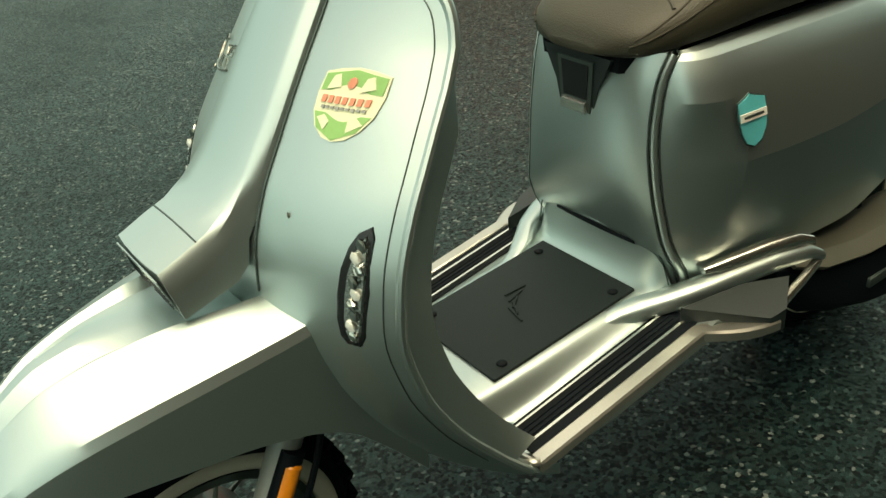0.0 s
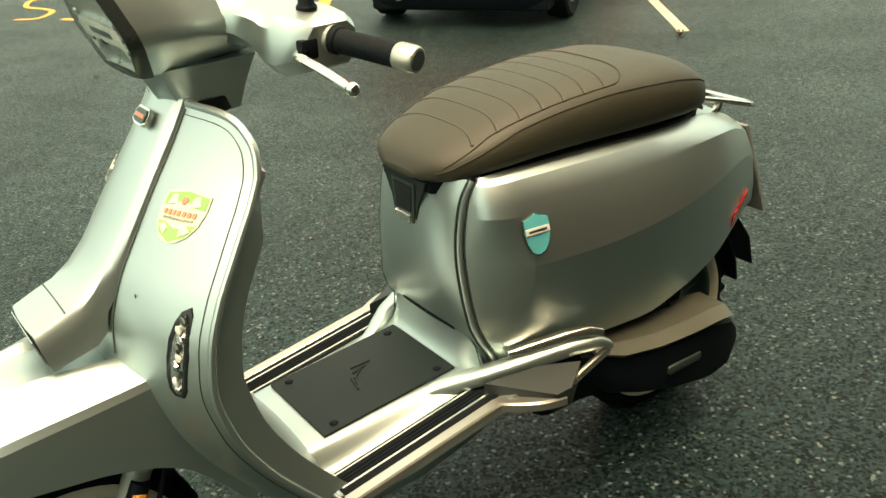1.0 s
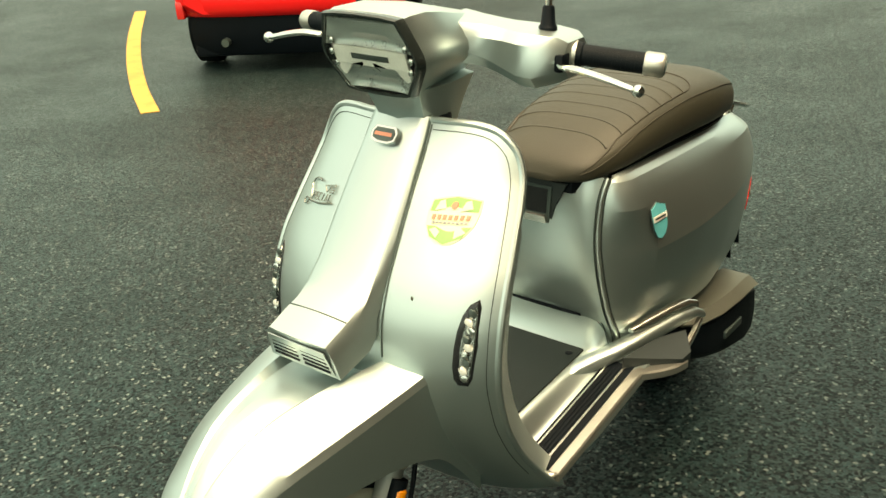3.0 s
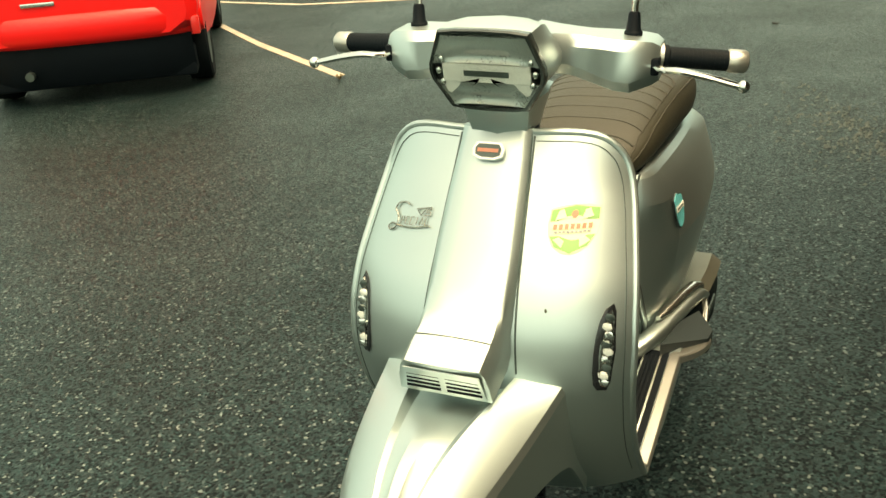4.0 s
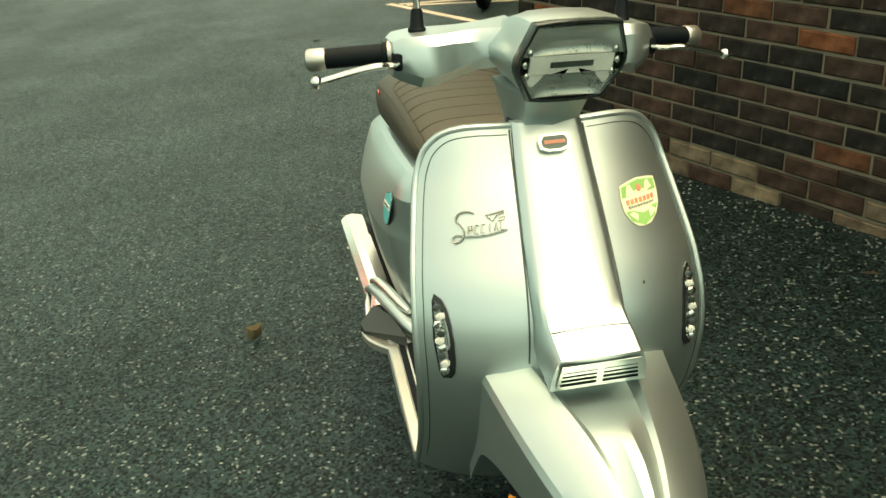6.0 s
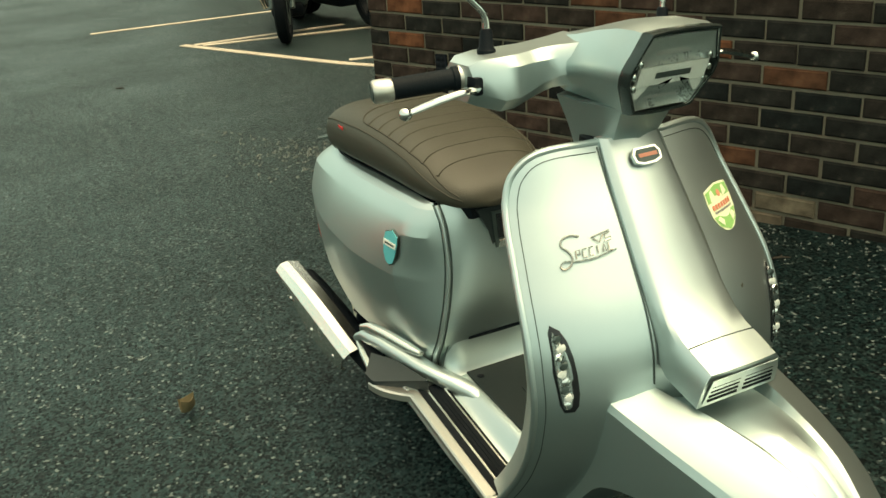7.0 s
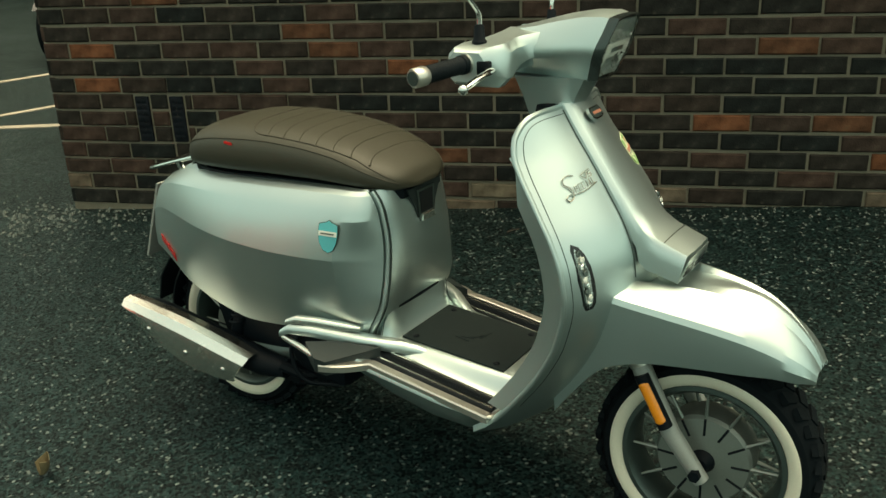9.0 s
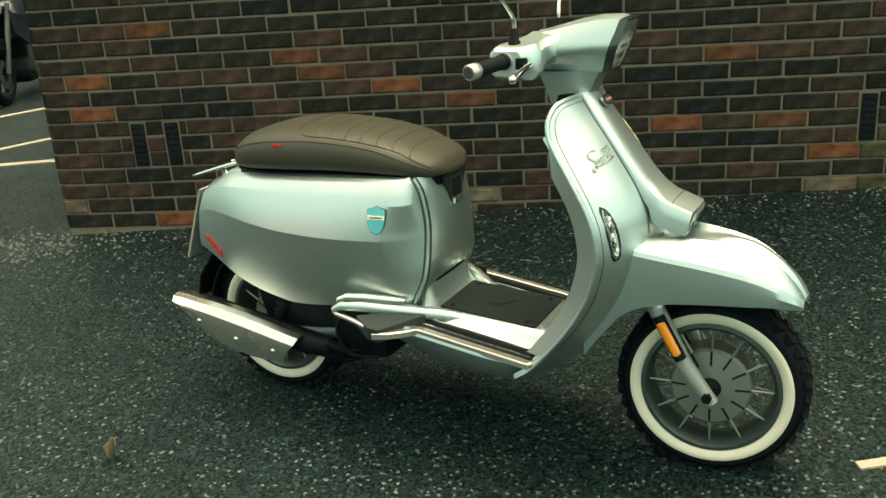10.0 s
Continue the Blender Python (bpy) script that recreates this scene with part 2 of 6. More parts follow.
def asphalt_material():
    m = bpy.data.materials.new("worn_asphalt")
    m.use_nodes = True
    n, l = m.node_tree.nodes, m.node_tree.links
    b = n["Principled BSDF"]
    tc = n.new("ShaderNodeTexCoord")
    vor = n.new("ShaderNodeTexVoronoi")
    vor.inputs["Scale"].default_value = 128
    l.new(tc.outputs["Object"], vor.inputs["Vector"])
    chips = n.new("ShaderNodeValToRGB")
    chips.color_ramp.interpolation = "CONSTANT"
    spec = [(0.0, (0.0003, 0.0022, 0.0027)), (0.34, (0.0006, 0.0042, 0.0050)), (0.60, (0.0016, 0.0088, 0.0096)), (0.80, (0.007, 0.023, 0.024)), (0.92, (0.044, 0.066, 0.066)), (0.968, (0.17, 0.20, 0.19))]
    while len(chips.color_ramp.elements) < len(spec):
        chips.color_ramp.elements.new(0.5)
    for k, (p, c) in enumerate(spec):
        chips.color_ramp.elements[k].position, chips.color_ramp.elements[k].color = p, (*c, 1)
    sep = n.new("ShaderNodeSeparateColor")
    l.new(vor.outputs["Color"], sep.inputs["Color"])
    l.new(sep.outputs["Red"], chips.inputs["Fac"])
    big = n.new("ShaderNodeTexNoise")
    big.inputs["Scale"].default_value, big.inputs["Detail"].default_value = 1.1, 7
    l.new(tc.outputs["Object"], big.inputs["Vector"])
    mr = n.new("ShaderNodeMapRange")
    mr.inputs["From Min"].default_value, mr.inputs["From Max"].default_value = 0.3, 0.7
    mr.inputs["To Min"].default_value, mr.inputs["To Max"].default_value = 0.66, 1.34
    l.new(big.outputs["Fac"], mr.inputs["Value"])
    hv = n.new("ShaderNodeHueSaturation")
    l.new(mr.outputs["Result"], hv.inputs["Value"])
    l.new(chips.outputs["Color"], hv.inputs["Color"])
    l.new(hv.outputs["Color"], b.inputs["Base Color"])
    # damp patches are smoother than the dry stone
    wet = n.new("ShaderNodeMapRange")
    wet.inputs["From Min"].default_value, wet.inputs["From Max"].default_value = 0.35, 0.65
    wet.inputs["To Min"].default_value, wet.inputs["To Max"].default_value = 0.5, 0.36
    l.new(big.outputs["Fac"], wet.inputs["Value"])
    l.new(wet.outputs["Result"], b.inputs["Roughness"])
    gloss = n.new("ShaderNodeMapRange")
    gloss.inputs["From Min"].default_value, gloss.inputs["From Max"].default_value = 0.25, 1.0
    gloss.inputs["To Min"].default_value, gloss.inputs["To Max"].default_value = 0.04, 0.6
    l.new(sep.outputs["Blue"], gloss.inputs["Value"])
    l.new(gloss.outputs["Result"], b.inputs["Specular IOR Level"])
    # the teal of the shaded ground is put into its reflections
    b.inputs["Specular Tint"].default_value = (0.36, 1.0, 0.96, 1)
    # a thin film of damp, broken by the higher stones
    film = n.new("ShaderNodeMapRange")
    film.inputs["From Min"].default_value = 0.35
    film.inputs["To Min"].default_value, film.inputs["To Max"].default_value = 0.24, 0.42
    l.new(sep.outputs["Green"], film.inputs["Value"])
    l.new(film.outputs["Result"], b.inputs["Coat Weight"])
    b.inputs["Coat Roughness"].default_value = 0.55
    grain = n.new("ShaderNodeTexNoise")
    grain.inputs["Scale"].default_value, grain.inputs["Detail"].default_value = 420, 2
    l.new(tc.outputs["Object"], grain.inputs["Vector"])
    high = n.new("ShaderNodeMath")
    high.operation = "MULTIPLY_ADD"
    high.inputs[1].default_value = 0.8
    l.new(sep.outputs["Green"], high.inputs[0])
    l.new(grain.outputs["Fac"], high.inputs[2])
    bp = n.new("ShaderNodeBump")
    bp.inputs["Strength"].default_value, bp.inputs["Distance"].default_value = 1.0, 0.0055
    l.new(high.outputs[0], bp.inputs["Height"])
    l.new(bp.outputs["Normal"], b.inputs["Normal"])
    return m


ASPHALT = asphalt_material()


# ---- mesh helpers ----
def finish(name, bm, mat, parent=None, label="", sharp=35, smooth=True):
    """Links a bmesh as one mesh object, under a thing or a part where one is given."""
    bmesh.ops.recalc_face_normals(bm, faces=bm.faces[:])
    me = bpy.data.meshes.new(name)
    bm.to_mesh(me)
    bm.free()
    me.materials.append(mat)
    if smooth:
        for p in me.polygons:
            p.use_smooth = True
        me.set_sharp_from_angle(angle=radians(sharp))
    ob = new(name, me)
    if parent is not None:
        ob.parent = parent
    if label:
        ob["label"] = label
    return ob


def part(name, bm, mat, parent, label="", sharp=35):
    return finish(name, bm, mat, parent, label, sharp)


def thing(name, label, category, m=None, group="", kind=""):
    e = new(name)
    e.empty_display_size = 0.05
    if m is not None:
        e.matrix_world = m
    return tagged(e, label, category, group, kind)


def loft(rings, closed=True, caps=True, bm=None):
    """A skin over rings of equal length."""
    bm = bm or bmesh.new()
    vs = [[bm.verts.new(p) for p in r] for r in rings]
    n = len(vs[0])
    for a, b in zip(vs, vs[1:]):
        for k in range(n if closed else n - 1):
            q = (a[k], a[(k + 1) % n], b[(k + 1) % n], b[k])
            if len(set(q)) == 4:
                bm.faces.new(q)
    if caps and closed:
        bm.faces.new(list(reversed(vs[0])))
        bm.faces.new(vs[-1])
    return bm


def slab(top, thick, bm=None):
    """A grid of points given thickness along its own normals."""
    bm = bm or bmesh.new()
    nu, nv = len(top), len(top[0])
    P = [[Vector(p) for p in r] for r in top]
    N = []
    for i in range(nu):
        row = []
        for j in range(nv):
            du = P[min(i + 1, nu - 1)][j] - P[max(i - 1, 0)][j]
            dv = P[i][min(j + 1, nv - 1)] - P[i][max(j - 1, 0)]
            row.append(du.cross(dv).normalized())
        N.append(row)
    A = [[bm.verts.new(P[i][j]) for j in range(nv)] for i in range(nu)]
    B = [[bm.verts.new(P[i][j] - N[i][j] * thick) for j in range(nv)] for i in range(nu)]
    for i in range(nu - 1):
        for j in range(nv - 1):
            bm.faces.new((A[i][j], A[i + 1][j], A[i + 1][j + 1], A[i][j + 1]))
            bm.faces.new((B[i][j], B[i][j + 1], B[i + 1][j + 1], B[i + 1][j]))
    for i in range(nu - 1):
        bm.faces.new((A[i][0], B[i][0], B[i + 1][0], A[i + 1][0]))
        bm.faces.new((A[i][-1], A[i + 1][-1], B[i + 1][-1], B[i][-1]))
    for j in range(nv - 1):
        bm.faces.new((A[0][j], A[0][j + 1], B[0][j + 1], B[0][j]))
        bm.faces.new((A[-1][j], B[-1][j], B[-1][j + 1], A[-1][j + 1]))
    return bm


def tube(path, radius, n=12, bm=None, flat=1.0):
    """A round bar along points; radius a number or one for each point."""
    P = [Vector(p) for p in path]
    rings, s = [], None
    for k, p in enumerate(P):
        d = (P[min(k + 1, len(P) - 1)] - P[max(k - 1, 0)]).normalized()
        if s is None:
            s = d.cross(Vector((0.03, 0.05, 1)))
            if s.length < 0.2:
                s = d.cross(Vector((1, 0.1, 0)))
        s = (s - d * s.dot(d)).normalized()
        u = s.cross(d)
        r = radius[k] if isinstance(radius, (list, tuple)) else radius
        rings.append([p + s * (r * math.cos(a)) + u * (r * flat * math.sin(a)) for a in [2 * math.pi * i / n for i in range(n)]])
    return loft(rings, bm=bm)


def spline(points, steps=6):
    """A smooth line through points."""
    P = [Vector(p) for p in points]
    P = [P[0] * 2 - P[1]] + P + [P[-1] * 2 - P[-2]]
    out = []
    for k in range(1, len(P) - 2):
        for i in range(steps):
            t = i / steps
            a, b, c, d = P[k - 1], P[k], P[k + 1], P[k + 2]
            out.append(0.5 * (2 * b + (c - a) * t + (2 * a - 5 * b + 4 * c - d) * t * t + (3 * b - a - 3 * c + d) * t ** 3))
    return out + [P[-2]]


def curve_at(table, x):
    """Smooth interpolation in a table of (x, value)."""
    xs = [p[0] for p in table]
    ys = [p[1] for p in table]
    if xs[0] > xs[-1]:
        xs, ys = xs[::-1], ys[::-1]
    if x <= xs[0]:
        return ys[0]
    if x >= xs[-1]:
        return ys[-1]
    k = max(i for i in range(len(xs) - 1) if xs[i] <= x)
    h = xs[k + 1] - xs[k]
    t = (x - xs[k]) / h

    def slope(i):
        if i == 0 or i == len(xs) - 1:
            j = min(i, len(xs) - 2)
            return (ys[j + 1] - ys[j]) / (xs[j + 1] - xs[j])
        a, b = (ys[i] - ys[i - 1]) / (xs[i] - xs[i - 1]), (ys[i + 1] - ys[i]) / (xs[i + 1] - xs[i])
        return 0 if a * b <= 0 else 2 * a * b / (a + b)
    m0, m1 = slope(k) * h, slope(k + 1) * h
    return (2 * t ** 3 - 3 * t * t + 1) * ys[k] + (t ** 3 - 2 * t * t + t) * m0 + (3 * t * t - 2 * t ** 3) * ys[k + 1] + (t ** 3 - t * t) * m1


def box(lo, hi, bevel=0.0, bm=None, segments=2):
    bm = bm or bmesh.new()
    made = bmesh.ops.create_cube(bm, size=1.0)["verts"]
    for v in made:
        v.co = Vector([lo[i] + (v.co[i] + 0.5) * (hi[i] - lo[i]) for i in range(3)])
    if bevel:
        edges = {e for v in made for e in v.link_edges}
        bmesh.ops.bevel(bm, geom=list(edges), offset=bevel, segments=segments, profile=0.5, affect="EDGES")
    return bm


def revolve(profile, n=48, centre=(0, 0, 0), bm=None, closed=False):
    """A profile of (radius, y) turned about the y axis through centre."""
    c = Vector(centre)
    rings = [[c + Vector((r * math.cos(a), y, r * math.sin(a))) for r, y in profile] for a in [2 * math.pi * i / n for i in range(n)]]
    bm = bm or bmesh.new()
    vs = [[bm.verts.new(p) for p in r] for r in rings]
    m = len(profile)
    for i in range(n):
        a, b = vs[i], vs[(i + 1) % n]
        for k in range(m if closed else m - 1):
            bm.faces.new((a[k], a[(k + 1) % m], b[(k + 1) % m], b[k]))
    return bm


def prism(outline, direction, bm=None):
    """A flat outline pushed along a direction."""
    bm = bm or bmesh.new()
    d = Vector(direction)
    a = [bm.verts.new(Vector(p)) for p in outline]
    b = [bm.verts.new(Vector(p) + d) for p in outline]
    bm.faces.new(a)
    bm.faces.new(b[::-1])
    for k in range(len(a)):
        bm.faces.new((a[k], a[(k + 1) % len(a)], b[(k + 1) % len(a)], b[k]))
    return bm


def moved(bm, m):
    bmesh.ops.transform(bm, matrix=m, verts=bm.verts[:])
    return bm


# ---- ground: one sheet of worn asphalt, falling gently away from the wall ----
def soft_clamp(v, lo, hi):
    return min(hi, max(lo, v))


def ground_z(x, y):
    return 0.035 + 0.033 * soft_clamp(x, -5.0, 2.0) + 0.07 * soft_clamp(y, -4.0, 0.0)


def build_ground():
    bm = bmesh.new()
    def axis(a, b, far):
        near = [a + (b - a) * k / 44 for k in range(45)]
        return [-far, -90, -40, -22, -14] + near + [12, 22, 40, 90, far]
    xs, ys = axis(-10, 6, 400), axis(-10, 6, 400)
    vs = [[bm.verts.new((x, y, ground_z(x, y))) for y in ys] for x in xs]
    for i in range(len(xs) - 1):
        for j in range(len(ys) - 1):
            bm.faces.new((vs[i][j], vs[i + 1][j], vs[i + 1][j + 1], vs[i][j + 1]))
    ob = finish("ground", bm, ASPHALT, sharp=180)
    for p in ob.data.polygons:
        if p.normal.z < 0:
            p.flip()
    tagged(ob, "dark grey worn asphalt car park with pale stone chips", "ground", kind="structure")


build_ground()


def road_line(points, width, mat, label):
    """A painted line that follows the ground."""
    pts = spline([(x, y, 0) for x, y in points], 10) if len(points) > 2 else [Vector((*points[0], 0)).lerp(Vector((*points[1], 0)), k / 12) for k in range(13)]
    bm = bmesh.new()
    rows = []
    for k, p in enumerate(pts):
        d = (pts[min(k + 1, len(pts) - 1)] - pts[max(k - 1, 0)]).normalized()
        s = Vector((-d.y, d.x, 0)) * (width / 2)
        row = []
        for q in (p - s, p + s):
            z = ground_z(q.x, q.y)
            row += [bm.verts.new((q.x, q.y, z - 0.01)), bm.verts.new((q.x, q.y, z + 0.006))]
        rows.append((row[0], row[1], row[3], row[2]))
    for a, b in zip(rows, rows[1:]):
        for k in range(4):
            bm.faces.new((a[k], a[(k + 1) % 4], b[(k + 1) % 4], b[k]))
    bm.faces.new(rows[0])
    bm.faces.new(rows[-1][::-1])
    ob = finish("road_line", bm, mat)
    tagged(ob, label, "road marking", "painted bay lines", "structure")


WHITE_LABEL = "worn white painted parking bay line on asphalt"
for pts in ([(-5.95, -2.95), (-9.3, -4.86)], [(-9.2, -2.36), (-10.95, -5.6)], [(-11.65, -2.26), (-14.0, -6.2)], [(-7.05, 1.62), (-3.4, 1.78)],
            [(-6.95, 1.68), (-6.4, 3.0)], [(-6.85, 1.70), (-5.2, 4.2)], [(-5.05, 1.83), (-4.2, 2.75)], [(-8.65, 1.58), (-7.8, 3.5)]):
    road_line(pts, 0.078, ROADWHITE, WHITE_LABEL)
road_line([(-4.46, -5.22), (-5.19, -5.80), (-6.13, -6.48), (-7.26, -7.23), (-8.63, -8.07)], 0.13, ROADYELLOW, "worn yellow painted kerbside line, curving on asphalt")
road_line([(-4.99, -8.78), (-5.05, -8.6), (-5.26, -8.46), (-5.47, -8.52), (-5.6, -8.78), (-5.65, -9.18), (-5.82, -9.43), (-6.04, -9.23)], 0.075, ROADYELLOW, "faded yellow painted letter on asphalt")
road_line([(-4.79, -9.25), (-4.93, -9.08), (-5.21, -9.23), (-5.29, -9.46), (-5.31, -9.79), (-5.57, -10.08), (-5.77, -9.98), (-5.75, -9.56)], 0.06, ROADYELLOW, "faded yellow painted letter on asphalt")
road_line([(-6.17, -10.95), (-6.52, -10.9), (-6.99, -11.13)], 0.07, ROADYELLOW, "faded yellow painted marking on asphalt")


# ---- the scooter ----
S = pose(-0.0042, -1.9388, -0.0828, -0.213, -0.463, -21.315)
scooter = thing("scooter", "silver retro motor scooter with brown seat and whitewall tyres", "scooter", S)

# steering: the bars and the front wheel are turned a little to the left about the raked stem
STEM = Vector((-0.42, 0, 1.0))
TURNED = Matrix.Translation(STEM) @ Matrix.Rotation(radians(5.0), 4, Vector((-0.438, 0, 0.899))) @ Matrix.Translation(-STEM)


def build_wheel(name, cx, cz, radius, width, turn, label):
    """Tyre with tread blocks, cream whitewall, spoked rim, hub."""
    c = Vector((cx, 0, cz))
    rim_r = 0.168
    w = width / 2
    bm = revolve([(0.020, -0.048), (0.05, -0.046), (0.096, -0.042), (0.102, -0.034), (0.102, 0.034), (0.096, 0.042), (0.05, 0.046), (0.02, 0.048)], 40, c)
    hub = part(name, moved(bm, turn), HUBGREY, scooter, label)
    tyre = revolve([(rim_r, -w * 0.72), (rim_r + 0.012, -w * 0.9), (rim_r + 0.03, -w), (radius - 0.02, -w * 0.93), (radius - 0.004, -w * 0.6), (radius, -w * 0.2), (radius, w * 0.2),
                    (radius - 0.004, w * 0.6), (radius - 0.02, w * 0.93), (rim_r + 0.03, w), (rim_r + 0.012, w * 0.9), (rim_r, w * 0.72)], 64, c, closed=True)
    tyre_ob = part("tyre", moved(tyre, turn), RUBBER, hub, "black rubber tyre with slanted tread blocks")
    block = None
    for k in range(36):
        a = 2 * math.pi * k / 36
        for side in (-1, 1):
            m = turn @ Matrix.Translation(c) @ Matrix.Rotation(-a - side * 0.03, 4, "Y") @ Matrix.Translation((radius - 0.004, side * w * 0.45, 0)) @ Matrix.Rotation(side * 0.5, 4, "X")
            if block is None:
                ob = part("tread_block", box((-0.006, -w * 0.36, -0.0125), (0.0075, w * 0.36, 0.0125)), RUBBER, tyre_ob)
                block = ob.data
            else:
                ob = new("tread_block", block)
                ob.parent = tyre_ob
            ob.matrix_local = m
    for side in (-1, 1):
        ww = revolve([(rim_r + 0.006, side * (w * 0.86)), (rim_r + 0.012, side * (w * 0.95)), (rim_r + 0.022, side * (w * 1.03)), (rim_r + 0.031, side * (w * 1.02)), (rim_r + 0.034, side * w * 0.98), (rim_r + 0.02, side * w * 0.93)], 64, c, closed=True)
        part("whitewall", moved(ww, turn), CREAM, hub, "cream whitewall band")
    rim = revolve([(rim_r + 0.004, -w * 0.8), (rim_r + 0.006, -w * 0.92), (rim_r - 0.004, -w * 0.94), (rim_r - 0.014, -w * 0.7), (rim_r - 0.018, 0), (rim_r - 0.014, w * 0.7), (rim_r - 0.004, w * 0.94), (rim_r + 0.006, w * 0.92), (rim_r + 0.004, w * 0.8), (rim_r - 0.008, 0)], 64, c, closed=True)
    part("rim", moved(rim, turn), GUNMETAL, hub, "grey painted wheel rim")
    for k in range(24):
        a = 2 * math.pi * (k + (0.22 if k % 2 else 0)) / 24
        y = 0.034 if k % 2 else -0.034
        d = Vector((math.cos(a), 0, math.sin(a)))
        bm = tube([c + d * 0.09 + Vector((0, y, 0)), c + d * 0.12 + Vector((0, y, 0)), c + d * 0.16 + Vector((0, y * 0.95, 0))], [0.0055, 0.0042, 0.003], 6, flat=0.8)
        part("spoke", moved(bm, turn), HUBGREY, hub)
    for side in (-1, 1):
        for k in range(12):
            a = 2 * math.pi * k / 12
            d = Vector((math.cos(a), 0, math.sin(a)))
            part("hub_fin", moved(tube([c + d * 0.06 + Vector((0, side * 0.0445, 0)), c + d * 0.097 + Vector((0, side * 0.0415, 0))], 0.003, 6), turn), BLACK, hub)
    for side in (-1, 1):
        bm = revolve([(0.0, side * 0.07), (0.014, side * 0.069), (0.02, side * 0.055), (0.03, side * 0.045)], 20, c)
        part("hub_cap", moved(bm, turn), BLACK, hub, "black hub cap")
    return hub


FORKED = TURNED @ Matrix.Translation((-0.019, 0, 0))
front_wheel = build_wheel("front_wheel", 0.0, 0.21, 0.235, 0.11, FORKED, "front wheel hub, grey painted")
rear_wheel = build_wheel("rear_wheel", -1.375, 0.214, 0.237, 0.12, Matrix.Identity(4), "rear wheel hub, grey painted")

for side in (-1, 1):
    y = side * 0.092
    leg = part("fork_leg", moved(tube([(-0.165, y, 0.50), (-0.13, y, 0.43), (-0.06, y, 0.29), (0.012, y, 0.19)], [0.021, 0.021, 0.02, 0.017], 14), FORKED), PLATEBACK, scooter, "grey painted fork leg")
    part("fork_clamp", moved(tube([(-0.15, y, 0.475), (-0.128, y, 0.432)], 0.025, 14), FORKED), ALUMINIUM, leg)
    part("axle_nut", moved(tube([(0.0, side * 0.085, 0.21), (0.0, side * 0.118, 0.21)], 0.013, 6), FORKED), BLACK, leg)
    path = [Vector((-0.116, side * 0.117, 0.405)), Vector((-0.07, side * 0.117, 0.318))]
    refl = tube([path[0], path[0].lerp(path[1], 0.06), path[0].lerp(path[1], 0.94), path[1]], [0.008, 0.0125, 0.0125, 0.008], 14, flat=1.0)
    part("reflector", moved(refl, FORKED), ORANGE, leg, "long orange side reflector")
    frame_bm = tube([path[0].lerp(path[1], -0.12) - Vector((0, side * 0.006, 0)), path[0].lerp(path[1], 1.12) - Vector((0, side * 0.006, 0))], 0.0155, 14)
    part("reflector_frame", moved(frame_bm, FORKED), BLACK, leg)
part("brake_hose", moved(tube(spline([(-0.2, 0.07, 0.52), (-0.16, 0.115, 0.42), (-0.1, 0.12, 0.3), (-0.06, 0.1, 0.24)]), 0.0045, 8), FORKED), BLACK, scooter)

# front mudguard: two broad shoulder bands beside a sunken middle, upright sides
# (x, centre height, band inner half width and height, band outer half width and height, side half width and bottom height)
FENDER = [(-0.310, 0.415, 0.082, 0.43, 0.149, 0.42, 0.152, 0.305), (-0.260, 0.50, 0.082, 0.52, 0.149, 0.51, 0.152, 0.372), (-0.200, 0.575, 0.082, 0.612, 0.149, 0.600, 0.152, 0.436), (-0.150, 0.585, 0.076, 0.612, 0.143, 0.592, 0.147, 0.456), (-0.080, 0.600, 0.066, 0.612, 0.133, 0.580, 0.138, 0.468),
          (0.000, 0.605, 0.052, 0.604, 0.118, 0.564, 0.124, 0.470), (0.070, 0.590, 0.040, 0.587, 0.100, 0.545, 0.107, 0.468), (0.120, 0.562, 0.030, 0.558, 0.082, 0.524, 0.090, 0.466),
          (0.155, 0.530, 0.022, 0.526, 0.070, 0.505, 0.079, 0.461), (0.178, 0.500, 0.017, 0.497, 0.056, 0.486, 0.064, 0.457), (0.194, 0.470, 0.012, 0.469, 0.040, 0.466, 0.047, 0.452)]


def fender_section(x):
    v = [curve_at([(r[0], r[k]) for r in FENDER], x) for k in range(1, 8)]
    c, yi, zi, yo, zo, ys, zs = v
    crest = min(0.35, max(0, (x - 0.0) / 0.2)) * 0.02
    half = [(0, c + crest), (yi * 0.22, c + crest * 0.9), (yi * 0.4, c + crest * 0.2 - 0.001), (yi * 0.8, c * 0.5 + zi * 0.5 - 0.006), (yi, zi), (yi * 0.8 + yo * 0.2, zi * 0.83 + zo * 0.17 + 0.002), (yi * 0.2 + yo * 0.8, zi * 0.23 + zo * 0.77 + 0.002), (yo, zo), (yo + (ys - yo) * 0.5 + 0.003, zo - 0.012), (ys + 0.002, (zo + zs) / 2), (ys, zs)]
    return [Vector((x, y, z)) for y, z in reversed(half)] + [Vector((x, -y, z)) for y, z in half[1:]]


def build_fender():
    xs = [-0.31, -0.29, -0.27, -0.25, -0.235, -0.22] + [-0.2 + 0.394 * (1 - (1 - k / 30) ** 1.3) for k in range(31)]
    bm = slab([fender_section(x) for x in xs], -0.006)
    part("front_mudguard", bm, SILVER, scooter, "silver painted front mudguard with two raised shoulder bands", 16)


build_fender()

